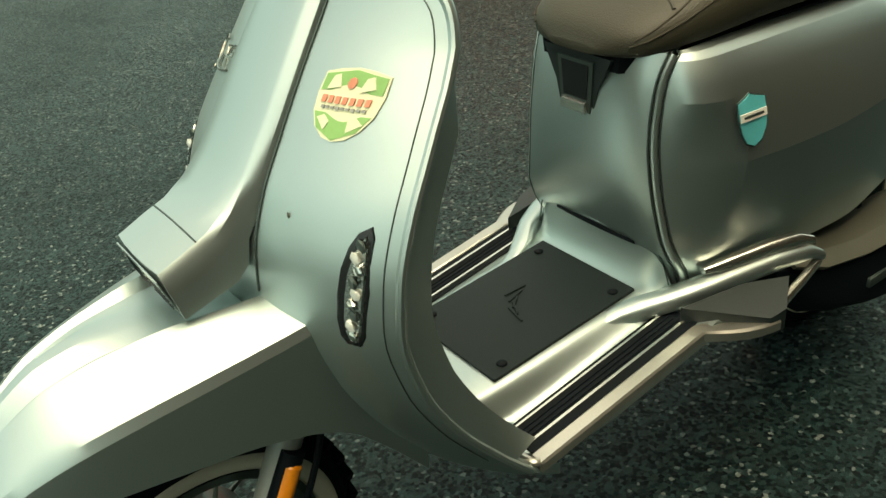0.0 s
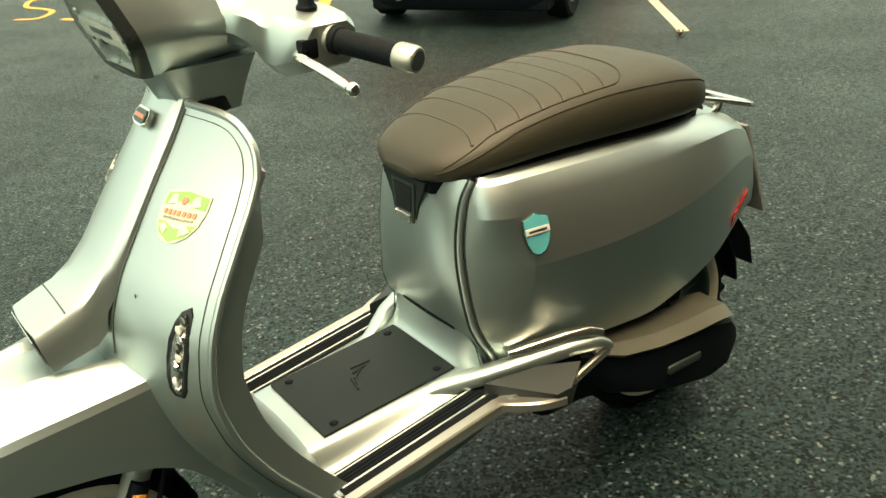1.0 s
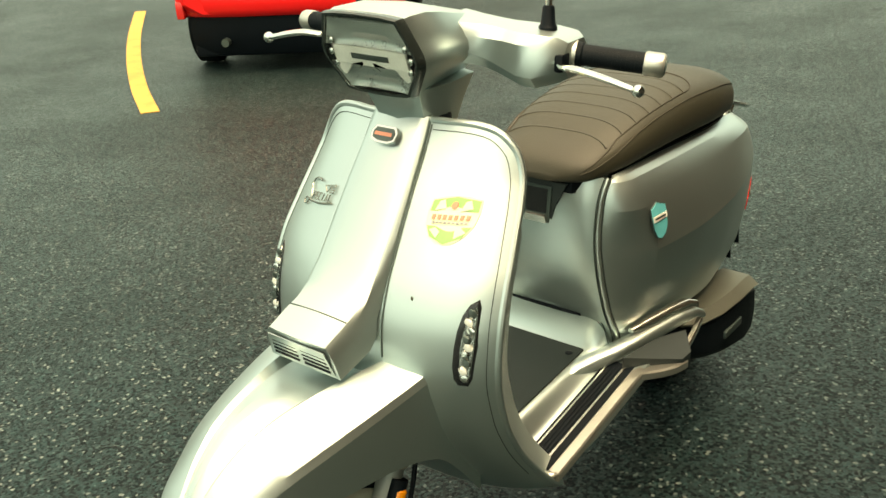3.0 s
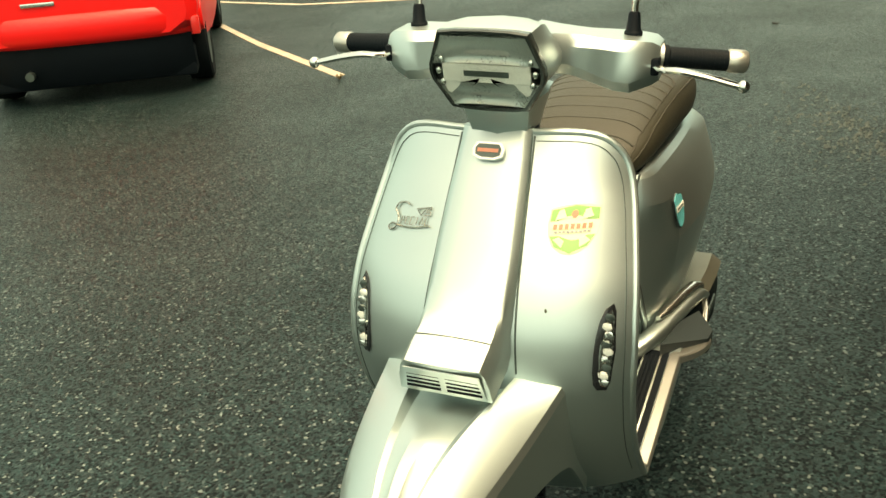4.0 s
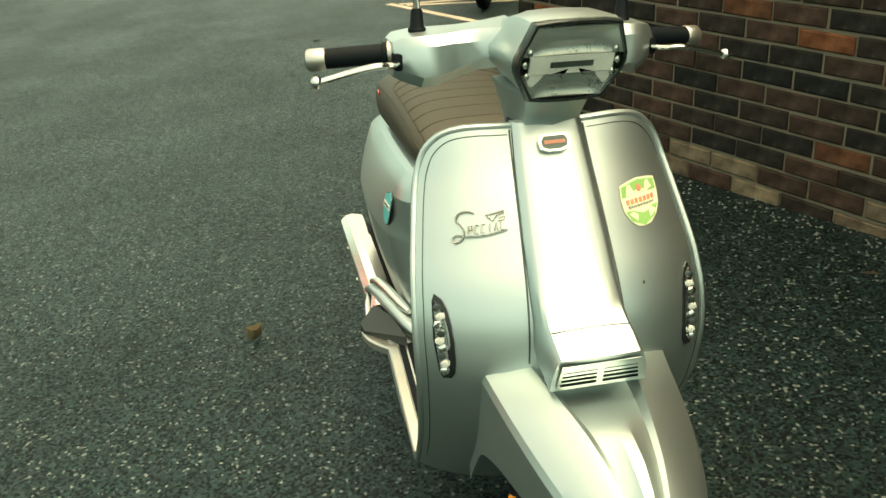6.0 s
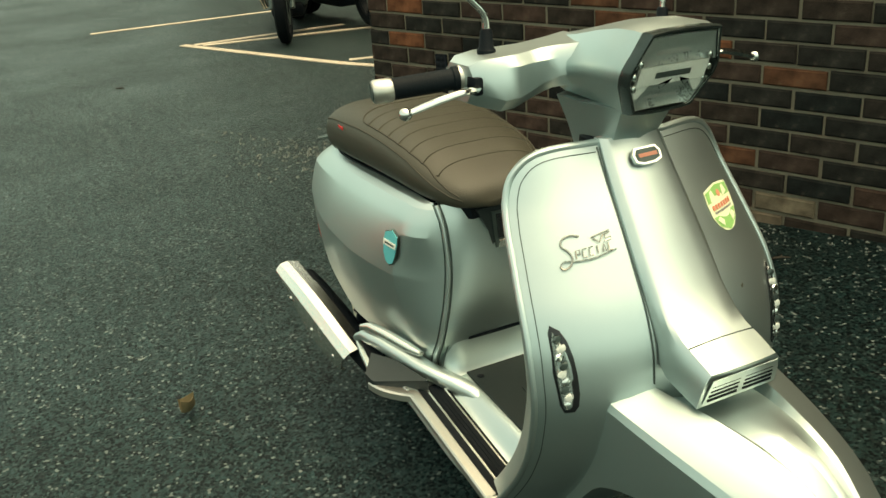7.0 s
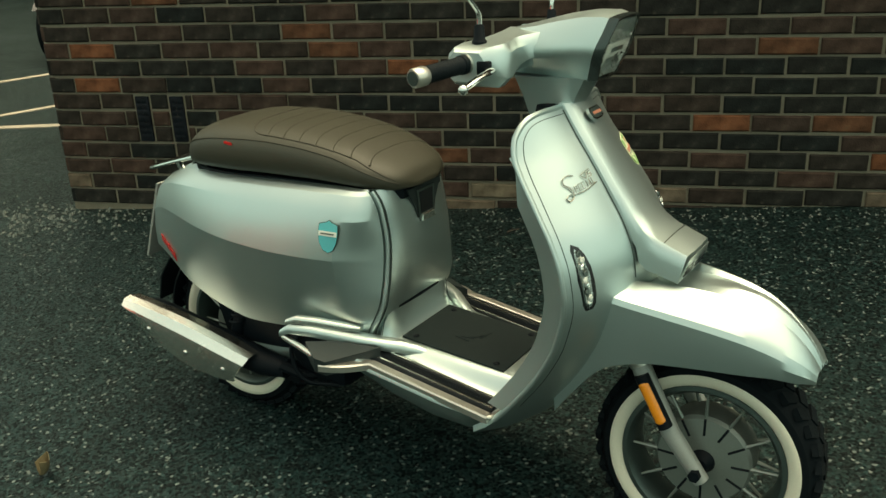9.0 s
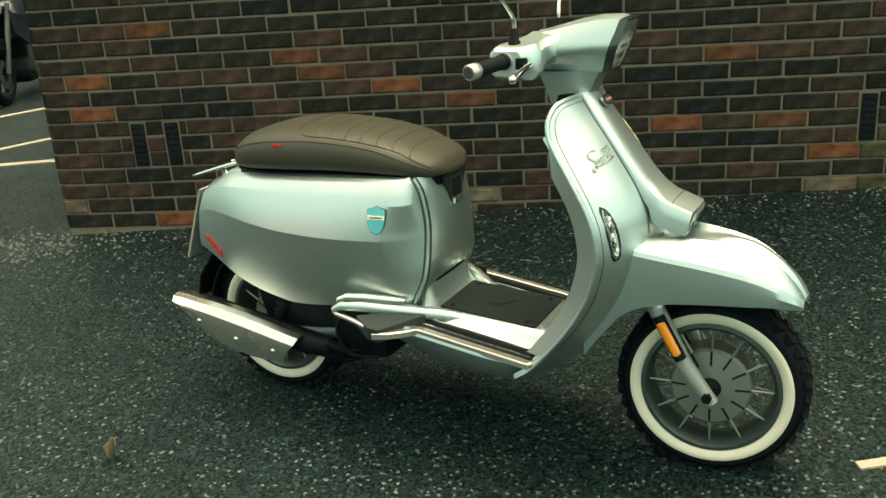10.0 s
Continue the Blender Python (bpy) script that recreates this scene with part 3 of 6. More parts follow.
# leg shield: a raked panel, rounded at its top corners, rolled back at its edges
SHIELD_X = [(0.950, -0.335), (0.90, -0.302), (0.85, -0.266), (0.78, -0.220), (0.72, -0.184), (0.66, -0.162), (0.60, -0.155), (0.52, -0.172), (0.44, -0.208), (0.36, -0.262), (0.28, -0.33), (0.24, -0.38)]
SHIELD_W = [(0.950, 0.108), (0.948, 0.135), (0.942, 0.159), (0.930, 0.178), (0.908, 0.196), (0.87, 0.210), (0.80, 0.225), (0.72, 0.238), (0.64, 0.243), (0.54, 0.241), (0.44, 0.237), (0.34, 0.234), (0.28, 0.232), (0.24, 0.222)]


def shield_point(z, v, lift=0.0):
    w = curve_at(SHIELD_W, z)
    x = curve_at(SHIELD_X, z)
    a = abs(v) * w / max(w, curve_at(SHIELD_W, min(z, 0.87)))
    drop = (0.062 * a * a + 0.022 * a ** 5 * (1 if z > 0.5 else 1 + (0.5 - z) * 2.0)) * curve_at([(0.84, 1.0), (0.90, 0.9), (0.95, 0.75)], z)
    return Vector((x - drop + lift, w * v, z))


def shield_at(y, z, lift=0.0):
    return shield_point(z, y / curve_at(SHIELD_W, z), lift)


def build_shield():
    zs = [0.950 - 0.710 * (k / 44) ** 1.6 for k in range(45)]
    vs = [math.sin(math.pi / 2 * (k / 14 - 1)) * 0.55 + (k / 14 - 1) * 0.45 for k in range(29)]
    grid = [[shield_point(z, v) for v in vs] for z in zs]
    shield = part("leg_shield", slab(grid, 0.014), SILVER, scooter, "silver painted leg shield", 40)
    # one rolled rim round the outline, with a fine line beside it
    edge = [shield_point(z, -1.0) + Vector((-0.003, 0, 0)) for z in reversed(zs) if z > 0.286]
    across = [shield_point(0.950, -1 + k / 8) + Vector((-0.003, 0, 0)) for k in range(1, 16)]
    rim = edge + across + [Vector((p.x, -p.y, p.z)) for p in reversed(edge)]
    part("rim_trim", tube(rim, 0.0062, 10), SILVER, shield)
    for side in (-1, 1):
        outline = [Vector((curve_at(SHIELD_W, z), z)) for z in reversed(zs) if z > 0.30] + [Vector((0.104 - 0.0055 * k, 0.950)) for k in range(1, 9)]
        inset = []
        for k in range(1, len(outline) - 1):
            d = (outline[k + 1] - outline[k - 1]).normalized()
            inset.append(outline[k] + Vector((-d.y, d.x)) * 0.0115)
        seam = [shield_at(side * p.x, p.y, 0.0006) for p in inset]
        part("seam_line", tube(seam, 0.0008, 6), GUNMETAL, shield, "thin dark seam beside the rim")
    # inner panel behind the shield
    inner = []
    for z in [0.87 - 0.54 * (k / 18) for k in range(19)]:
        w = curve_at(SHIELD_W, z)
        x = curve_at(SHIELD_X, z) - 0.128 - 0.02 * min(1, max(0, (0.60 - z) / 0.2))
        inner.append([Vector((x + 0.02 * (v * v), (w - 0.022) * v, z)) for v in [-1 + k / 6 for k in range(13)]])
    part("inner_panel", slab(inner, -0.03), SILVER, scooter, "silver inner leg panel")
    for side in (-1, 1):
        rows = []
        for z in [0.875 - 0.555 * (k / 18) for k in range(19)]:
            p = shield_point(z, side * 0.985)
            d = min(1.0, (0.90 - z) / 0.12)
            rows.append([p + Vector((-0.010, 0, 0)), p + Vector((-0.03 * d, -side * 0.006, 0)), p + Vector((-0.06 * d, -side * 0.016, 0))])
        part("side_infill", slab(rows, 0.006 * side), SILVER, scooter, "silver edge of the inner leg panel")
    return shield


leg_shield = build_shield()

# raised middle column with its jutting horn mouth
# (height at the front, x of the front face, half width at the base, half width of the flat front)
COLUMN = [(0.957, -0.325, 0.058, 0.045), (0.92, -0.299, 0.061, 0.048), (0.86, -0.257, 0.066, 0.052), (0.80, -0.216, 0.070, 0.056), (0.75, -0.181, 0.072, 0.058), (0.72, -0.154, 0.071, 0.060), (0.70, -0.126, 0.073, 0.062), (0.690, -0.100, 0.074, 0.063), (0.675, -0.064, 0.074, 0.062)]


def build_column():
    rings = []
    for k, (z, x, wb, wf) in enumerate(COLUMN):
        t = k / (len(COLUMN) - 1)
        base_z = z if z > 0.8 else 0.8 - (0.8 - z) / 0.125 * 0.185
        bx = curve_at(SHIELD_X, base_z) - 0.012 if k < 5 else max(curve_at(SHIELD_X, base_z), x - 0.038 - 0.05 * (1 - t))
        bz = base_z
        if k == len(COLUMN) - 1:
            bx, bz = x - 0.013, 0.619
        f = Vector((x, 0, z))
        b = Vector((bx, 0, bz))
        ring = [b + Vector((0, wb, 0)), b.lerp(f, 0.5) + Vector((0, wb * 0.97, 0)), b.lerp(f, 0.86) + Vector((0, wf * 1.07, 0)), f + Vector((-0.001, wf * 0.96, 0)), f + Vector((0.002, wf * 0.5, 0.001)), f + Vector((0.003, 0, 0.0015))]
        rings.append(ring + [Vector((p.x, -p.y, p.z)) for p in reversed(ring[:-1])])
    col = part("horn_column", loft(rings, closed=True, caps=True), SILVER, scooter, "silver raised middle column with horn mouth", 30)
    # dark strip on each joint line stands in for the step's shade
    for side in (-1, 1):
        seam = [shield_at(side * (0.0605 + 0.020 * (0.95 - z) / 0.33), z, 0.001) for z in [0.945 - 0.325 * k / 20 for k in range(21)]]
        part("column_seam_shade", tube(seam, 0.0015, 8, flat=0.8), GUNMETAL, col, "dark strip on the column joint, standing in for the shade of its step")
    # mouth: a plate whose black strips carry the slots' shade, split by a middle post
    top, bottom = Vector((-0.0625, 0, 0.673)), Vector((-0.0760, 0, 0.622))
    n = (top - bottom).cross(Vector((0, 1, 0))).normalized()
    if n.x < 0:
        n = -n
    face = [top + Vector((0, -0.06, -0.006)), top + Vector((0, 0.06, -0.006)), bottom + Vector((0, 0.066, 0.004)), bottom + Vector((0, -0.066, 0.004))]
    part("mouth_plate", prism([p + n * 0.0005 for p in face], n * 0.0015), SILVER, col, "silver horn grille")
    for half in (-1, 1):
        for k in range(5):
            p = top.lerp(bottom, 0.17 + 0.165 * k) + n * 0.002
            w = 0.0555 + 0.0012 * k
            q = [p + Vector((0, half * y, z)) for y, z in ((0.005, 0.002), (w, 0.002), (w, -0.002), (0.005, -0.002))]
            part("grille_slot_shade", prism(q, n * 0.0006), BLACK, col, "black strip carrying the shade of a grille slot")
    lip = [Vector((-0.113, side_y, 0.6965 - 0.002 * (side_y / 0.06) ** 2)) for side_y in [-0.06 + 0.01 * k for k in range(13)]]
    part("lip_seam", tube([p + Vector((0.0, 0, 0.0005)) for p in lip], 0.0012, 6), GUNMETAL, col)
    # badge on the column
    c = Vector((-0.300, 0, 0.924))
    up = Vector((-0.60, 0, 0.80))
    nn = Vector((0.80, 0, 0.60))
    c = c + nn * 0.006
    shape = [(-0.026, 0.004), (-0.020, 0.014), (0.020, 0.014), (0.026, 0.004), (0.024, -0.009), (0.012, -0.014), (-0.012, -0.014), (-0.024, -0.009)]
    badge = part("badge", prism([c + Vector((0, y, 0)) + up * h for y, h in shape], nn * 0.007), CHROME, col, "chrome framed badge")
    part("badge_field", prism([c + nn * 0.007 + Vector((0, y * 0.82, 0)) + up * h * 0.75 for y, h in shape], nn * 0.0015), GUNMETAL, badge)
    part("badge_bar", prism([c + nn * 0.0085 + Vector((0, y, 0)) + up * h for y, h in ((-0.017, 0.003), (0.017, 0.003), (0.017, -0.003), (-0.017, -0.003))], nn * 0.001), SOFTRED, badge, "faded red enamel bar")
    return col


horn_column = build_column()


def build_indicator(side):
    """Clear corner lamp, tall and narrow, in a dark bezel."""
    def at(u, h, lift=0.0):
        y = 0.209 + 0.016 * u - 0.006 * ((h - 0.66) / 0.07) ** 2
        return shield_at(side * min(y, 0.228), h, lift)
    outline = [(u * 0.86 - 0.14, h) for u, h in ((-0.86, 0.676), (-0.5, 0.697), (0.05, 0.711), (0.45, 0.717), (0.68, 0.706), (0.76, 0.652), (0.70, 0.602), (0.45, 0.590), (-0.1, 0.592), (-0.6, 0.602), (-0.92, 0.622), (-1.0, 0.65))]
    inner = [at(u, h, 0.0035) for u, h in outline]
    outer = [at(u + (0.16 if u > 0 else -0.16), 0.652 + (h - 0.652) * 1.05, 0.0022) for u, h in outline]
    back = [p + Vector((-0.010, 0, 0)) for p in outer]
    bez = part("indicator", loft([inner, outer, back], closed=True, caps=True), GLOSS, scooter, "clear corner indicator in a black bezel")
    lens = [at(u * 0.66 + 0.17, 0.652 + (h - 0.652) * 0.92, 0.0062) for u, h in outline]
    base = [at(u * 0.70 + 0.16, 0.652 + (h - 0.652) * 0.94, 0.003) for u, h in outline]
    part("lens", loft([base, lens], closed=True, caps=True), REFLECTOR, bez, "faceted clear lens")
    # facets cycle bright, pale and dark materials in place of the lens's reflections
    for k in range(9):
        p = at(0.0 + 0.1 * (-1) ** k, 0.603 + 0.0125 * k, 0.0055)
        bm = bmesh.new()
        bmesh.ops.create_icosphere(bm, subdivisions=1, radius=0.0098)
        part("bulb_facet", moved(bm, Matrix.Translation(p) @ Matrix.Diagonal((0.4, 0.95, 0.8, 1)) @ Matrix.Rotation(k * 1.7, 4, "X") @ Matrix.Rotation(k * 0.9, 4, "Y")), (CHROME, LAMPGREY, GUNMETAL)[k % 3], bez)


for side in (-1, 1):
    build_indicator(side)


# stickers and script on the leg shield
def shield_sticker():
    """Green and cream shield-shaped sticker with red and dark bars."""
    cy, cz = 0.1395, 0.8245
    def at(u, h, lift):
        return shield_at(cy + 0.037 * u, cz + 0.0345 * h, lift)
    full = [(-0.95, 0.72), (-0.5, 0.84), (0, 0.9), (0.5, 0.84), (0.95, 0.72), (1.0, 0.2), (0.93, -0.3), (0.7, -0.68), (0.35, -0.93), (0, -1.0), (-0.35, -0.93), (-0.7, -0.68), (-0.93, -0.3), (-1.0, 0.2)]
    def patch(name, pts, lift, mat, parent, label=""):
        bm = bmesh.new()
        a = [bm.verts.new(at(u, h, lift)) for u, h in pts]
        c = bm.verts.new(at(sum(p[0] for p in pts) / len(pts), sum(p[1] for p in pts) / len(pts), lift))
        for k in range(len(a)):
            bm.faces.new((c, a[k], a[(k + 1) % len(a)]))
        low = [bm.verts.new(at(u, h, lift - 0.0012)) for u, h in pts]
        for k in range(len(a)):
            bm.faces.new((a[k], low[k], low[(k + 1) % len(a)], a[(k + 1) % len(a)]))
        return part(name, bm, mat, parent, label)
    base = patch("shield_sticker", full, 0.0025, PALE, leg_shield, "worn green and cream shield-shaped sticker with red lettering bar")
    patch("sticker_band", [(-0.9, 0.68), (0, 0.85), (0.9, 0.68), (0.92, 0.26), (-0.92, 0.26)], 0.0034, GREEN, base)
    patch("sticker_band", [(-0.86, -0.3), (0.86, -0.3), (0.62, -0.7), (0, -0.96), (-0.62, -0.7)], 0.0034, GREEN, base)
    for u in (-0.5, 0.5):
        patch("sticker_leaf", [(u - 0.22, 0.3), (u - 0.12, 0.66), (u + 0.05, 0.72), (u + 0.2, 0.4)], 0.0042, PALE, base)
        patch("sticker_leaf", [(u - 0.2, -0.42), (u, -0.34), (u + 0.22, -0.5), (u * 0.7, -0.72)], 0.0042, PALE, base)
    patch("sticker_disc", [(0.13 * math.cos(a), 0.52 + 0.15 * math.sin(a)) for a in [k * 0.785 for k in range(8)]], 0.0044, SOFTRED, base)
    for k in range(7):
        u = -0.76 + 0.222 * k
        patch("lettering_bar", [(u, 0.15), (u + 0.14, 0.15), (u + 0.14, -0.03), (u, -0.03)], 0.0042, SOFTRED, base)
    for k in range(9):
        u = -0.7 + 0.158 * k
        patch("lettering_bar", [(u, -0.11), (u + 0.11, -0.11), (u + 0.11, -0.17 - 0.03 * (k % 3 == 0)), (u, -0.17)], 0.0042, PLATEBACK, base)


shield_sticker()


def shield_script():
    """Chrome script emblem, standing just off the panel."""
    def at(u, h):
        return shield_at(-0.131 + 0.042 * u, 0.814 + 0.0165 * h + 0.006 * u, 0.004)
    big = [(-0.10, 1.25), (-0.35, 1.45), (-0.66, 1.3), (-0.78, 0.8), (-0.62, 0.35), (-0.55, -0.2), (-0.68, -0.75), (-0.92, -0.95), (-1.0, -0.65), (-0.82, -0.4), (-0.45, -0.55), (0.2, -0.62), (1.0, -0.45)]
    emblem = part("script_emblem", tube(spline([at(u, h) for u, h in big], 5), 0.0015, 6), DARKCHROME, leg_shield, "chrome script emblem")
    letters = [[(0, 0), (0, 1), (0.8, 1), (0.8, 0.5), (0, 0.5)], [(0.8, 0), (0, 0), (0, 1), (0.8, 1)], [(0.8, 0), (0, 0), (0, 1), (0.8, 1)], [(0.4, 0), (0.4, 1)], [(0, 0), (0.4, 1), (0.8, 0)], [(0, 1), (0, 0), (0.8, 0)]]
    for k, strokes in enumerate(letters):
        line = [at(-0.42 + 0.235 * k + 0.16 * u + 0.05 * h, -0.36 + 0.62 * h) for u, h in strokes]
        part("script_letter", tube(line, 0.0011, 6), DARKCHROME, emblem)
    part("script_bar", tube([at(-0.36, -0.05), at(-0.24, -0.05)], 0.0011, 6), DARKCHROME, emblem)
    part("script_crown", tube([at(0.28, 0.95), at(0.98, 1.1)], 0.0012, 6), DARKCHROME, emblem)
    part("script_crown", tube([at(0.34, 0.85), at(0.52, 0.42), at(0.72, 0.92)], 0.0012, 6), DARKCHROME, emblem)
    part("script_crown", tube([at(0.98, 0.95), at(0.78, 0.9), at(0.76, 0.65), at(0.96, 0.68), at(0.95, 0.42), at(0.7, 0.4)], 0.0011, 6), DARKCHROME, emblem)


shield_script()
bm = bmesh.new()
bmesh.ops.create_icosphere(bm, subdivisions=1, radius=0.0035)
part("paint_chip", moved(bm, Matrix.Translation(shield_at(0.118, 0.716, 0.0005)) @ Matrix.Diagonal((0.3, 0.7, 1.3, 1))), BRONZE, leg_shield, "brown chip in the paint")
# collar between shield and headset
part("collar", loft([[Vector((-0.376 + rx * math.cos(a), 0.95 * rx * math.sin(a), z)) for a in [2 * math.pi * k / 24 for k in range(24)]] for rx, z in ((0.056, 0.925), (0.056, 0.948), (0.050, 0.953))]), BLACK, scooter, "dark collar under the headset")


# ---- headset: lamp shell, wings, grips, levers, mirrors ----
def hexagon(x, lean, top, mid, bot, wt, wm, wb, yscale=1.0, crown=0.004):
    """A lamp-shaped ring; lean moves the foot back."""
    half = [(0, top + crown), (wt * 0.6, top + crown * 0.75), (wt, top), (wm * 0.99, mid + 0.012), (wm, mid), (wm * 0.97, mid - 0.012), (wb, bot), (wb * 0.6, bot - 0.003), (0, bot - 0.004)]
    pts = [Vector((x - lean * (top - z), y * yscale, z)) for y, z in half]
    return pts + [Vector((p.x, -p.y, p.z)) for p in reversed(pts[1:-1])]


def build_headset():
    rings = [hexagon(-0.238, 0.36, 1.122, 1.060, 1.004, 0.066, 0.086, 0.058), hexagon(-0.262, 0.34, 1.126, 1.062, 1.003, 0.070, 0.089, 0.055, crown=0.008), hexagon(-0.30, 0.25, 1.125, 1.063, 1.004, 0.069, 0.090, 0.050, crown=0.010),
             hexagon(-0.35, 0.12, 1.117, 1.060, 1.005, 0.062, 0.086, 0.046, crown=0.010), hexagon(-0.41, 0.0, 1.104, 1.054, 1.008, 0.05, 0.080, 0.044, crown=0.008), hexagon(-0.46, -0.1, 1.096, 1.050, 1.010, 0.04, 0.07, 0.042), hexagon(-0.49, -0.2, 1.084, 1.048, 1.016, 0.03, 0.055, 0.038)]
    bm = loft(rings, caps=False)
    bm.verts.ensure_lookup_table()
    bm.faces.new(bm.verts[-16:])
    shell = part("headset", moved(bm, TURNED), SILVER, scooter, "silver headset with angular headlamp", 30)
    # bezel: a dark ring, chamfered inwards
    o = hexagon(-0.2340, 0.36, 1.1245, 1.060, 1.0015, 0.0675, 0.088, 0.0595)
    top = hexagon(-0.2285, 0.36, 1.1225, 1.060, 1.0035, 0.0658, 0.0860, 0.0578)
    i = hexagon(-0.2300, 0.36, 1.1185, 1.060, 1.0075, 0.0625, 0.0820, 0.0545)
    i2 = [p + Vector((-0.016, 0, 0)) for p in i]
    o2 = [p + Vector((-0.014, 0, 0)) for p in o]
    bez = part("headlamp_bezel", moved(loft([o2, o, top, i, i2], caps=False), TURNED), BEZEL, shell, "dark grey headlamp bezel", 20)
    def width(z):
        return curve_at([(1.0075, 0.0545), (1.060, 0.082), (1.1185, 0.0625)], z)
    def face_x(z):
        return -0.2300 - 0.36 * (1.1185 - z)
    # two mirrored chambers, hollowed behind the glass
    def chamber(name, z0, z1, deep, label):
        grid = []
        for r in range(9):
            v = r / 8
            z = z0 + (z1 - z0) * v
            grid.append([Vector((face_x(z) - 0.007 - deep * (1 - (c / 8) ** 4) * math.sin(math.pi * v) ** 0.6, width(z) * c / 8, z)) for c in range(-8, 9)])
        part(name, moved(slab(grid, 0.002), TURNED), CHAMBER, bez, label, 60)
    chamber("upper_reflector", 1.074, 1.1185, 0.012, "mirrored upper lamp chamber")
    chamber("lower_reflector", 1.0075, 1.046, 0.011, "mirrored lower lamp chamber")
    for z, w in ((1.094, 0.034), (1.028, 0.036)):
        part("lamp_unit", moved(box((face_x(z) - 0.022, -w, z - 0.007), (face_x(z) - 0.0165, w, z + 0.007), 0.002), TURNED), PLATEBACK, bez, "dark lamp unit in its chamber")
    def plate(name, z0, z1, w0, w1, dx, mat, label=""):
        b = prism([(face_x(z0) + dx, -w0, z0), (face_x(z0) + dx, w0, z0), (face_x(z1) + dx, w1, z1), (face_x(z1) + dx, -w1, z1)], (-0.006, 0, 0))
        part(name, moved(b, TURNED), mat, bez, label)
    plate("middle_bar", 1.046, 1.074, 0.066, 0.066, -0.003, LAMPGREY, "pale frosted middle bar of the lamp")
    plate("lettering_bar", 1.0555, 1.0645, 0.034, 0.034, -0.0022, GUNMETAL, "dark lettering bar")
    for s in (-1, 1):
        for z, y in ((1.080, 0.067), (1.062, 0.073), (1.044, 0.068)):
            b = bmesh.new()
            bmesh.ops.create_icosphere(b, subdivisions=2, radius=0.006)
            part("lamp_jewel", moved(b, TURNED @ Matrix.Translation((face_x(z) - 0.005, s * y, z)) @ Matrix.Diagonal((0.5, 0.8, 1.0, 1))), CHROME, bez)
        # pale corner plates, a reflector's gleam put into their colour
        q = [(face_x(z) - 0.005, s * y, z) for y, z in ((0.070, 1.045), (0.040, 1.045), (0.046, 1.037), (0.057, 1.026), (0.062, 1.028))]
        part("lamp_corner", moved(prism(q, (-0.003, 0, 0)), TURNED), LAMPGREY, bez, "pale lamp corner with a reflector's gleam put into its colour")
    # bowed clear glass
    lens = [hexagon(-0.2300 + 0.006 * (1 - f * f), 0.36, 1.063 + 0.0553 * f, 1.060, 1.063 - 0.0553 * f, 0.0623 * f, 0.0818 * f, 0.0543 * f) for f in (1.0, 0.85, 0.65, 0.4, 0.15)]
    base = Vector((-0.36 * 0.0553, 0, 0))
    lens = [[p + base * (1 - f) for p in r] for r, f in zip(lens, (1.0, 0.85, 0.65, 0.4, 0.15))]
    bm = loft([[p + Vector((-0.002, 0, 0)) for p in r] for r in reversed(lens)] + lens, caps=True)
    lensob = part("headlamp_glass", moved(bm, TURNED), CLEAR, bez, "clear headlamp glass", 60)
    lensob.visible_shadow = False
    # throat below the lamp
    throat = loft([[Vector((x, y, 1.005)) for x, y in ((-0.30, -0.054), (-0.29, 0), (-0.30, 0.054), (-0.38, 0.064), (-0.45, 0.058), (-0.475, 0), (-0.45, -0.058), (-0.38, -0.064))],
                   [Vector((x, y, 0.962)) for x, y in ((-0.322, -0.046), (-0.312, 0), (-0.322, 0.046), (-0.38, 0.052), (-0.435, 0.047), (-0.45, 0), (-0.435, -0.047), (-0.38, -0.052))],
                   [Vector((x, y, 0.925)) for x, y in ((-0.338, -0.040), (-0.328, 0), (-0.338, 0.040), (-0.38, 0.045), (-0.425, 0.040), (-0.44, 0), (-0.425, -0.040), (-0.38, -0.045))]])
    part("throat", moved(throat, TURNED), SILVER, shell, "silver throat below the headset", 30)
    for s in (-1, 1):
        build_bar_side(s, shell)
    return shell


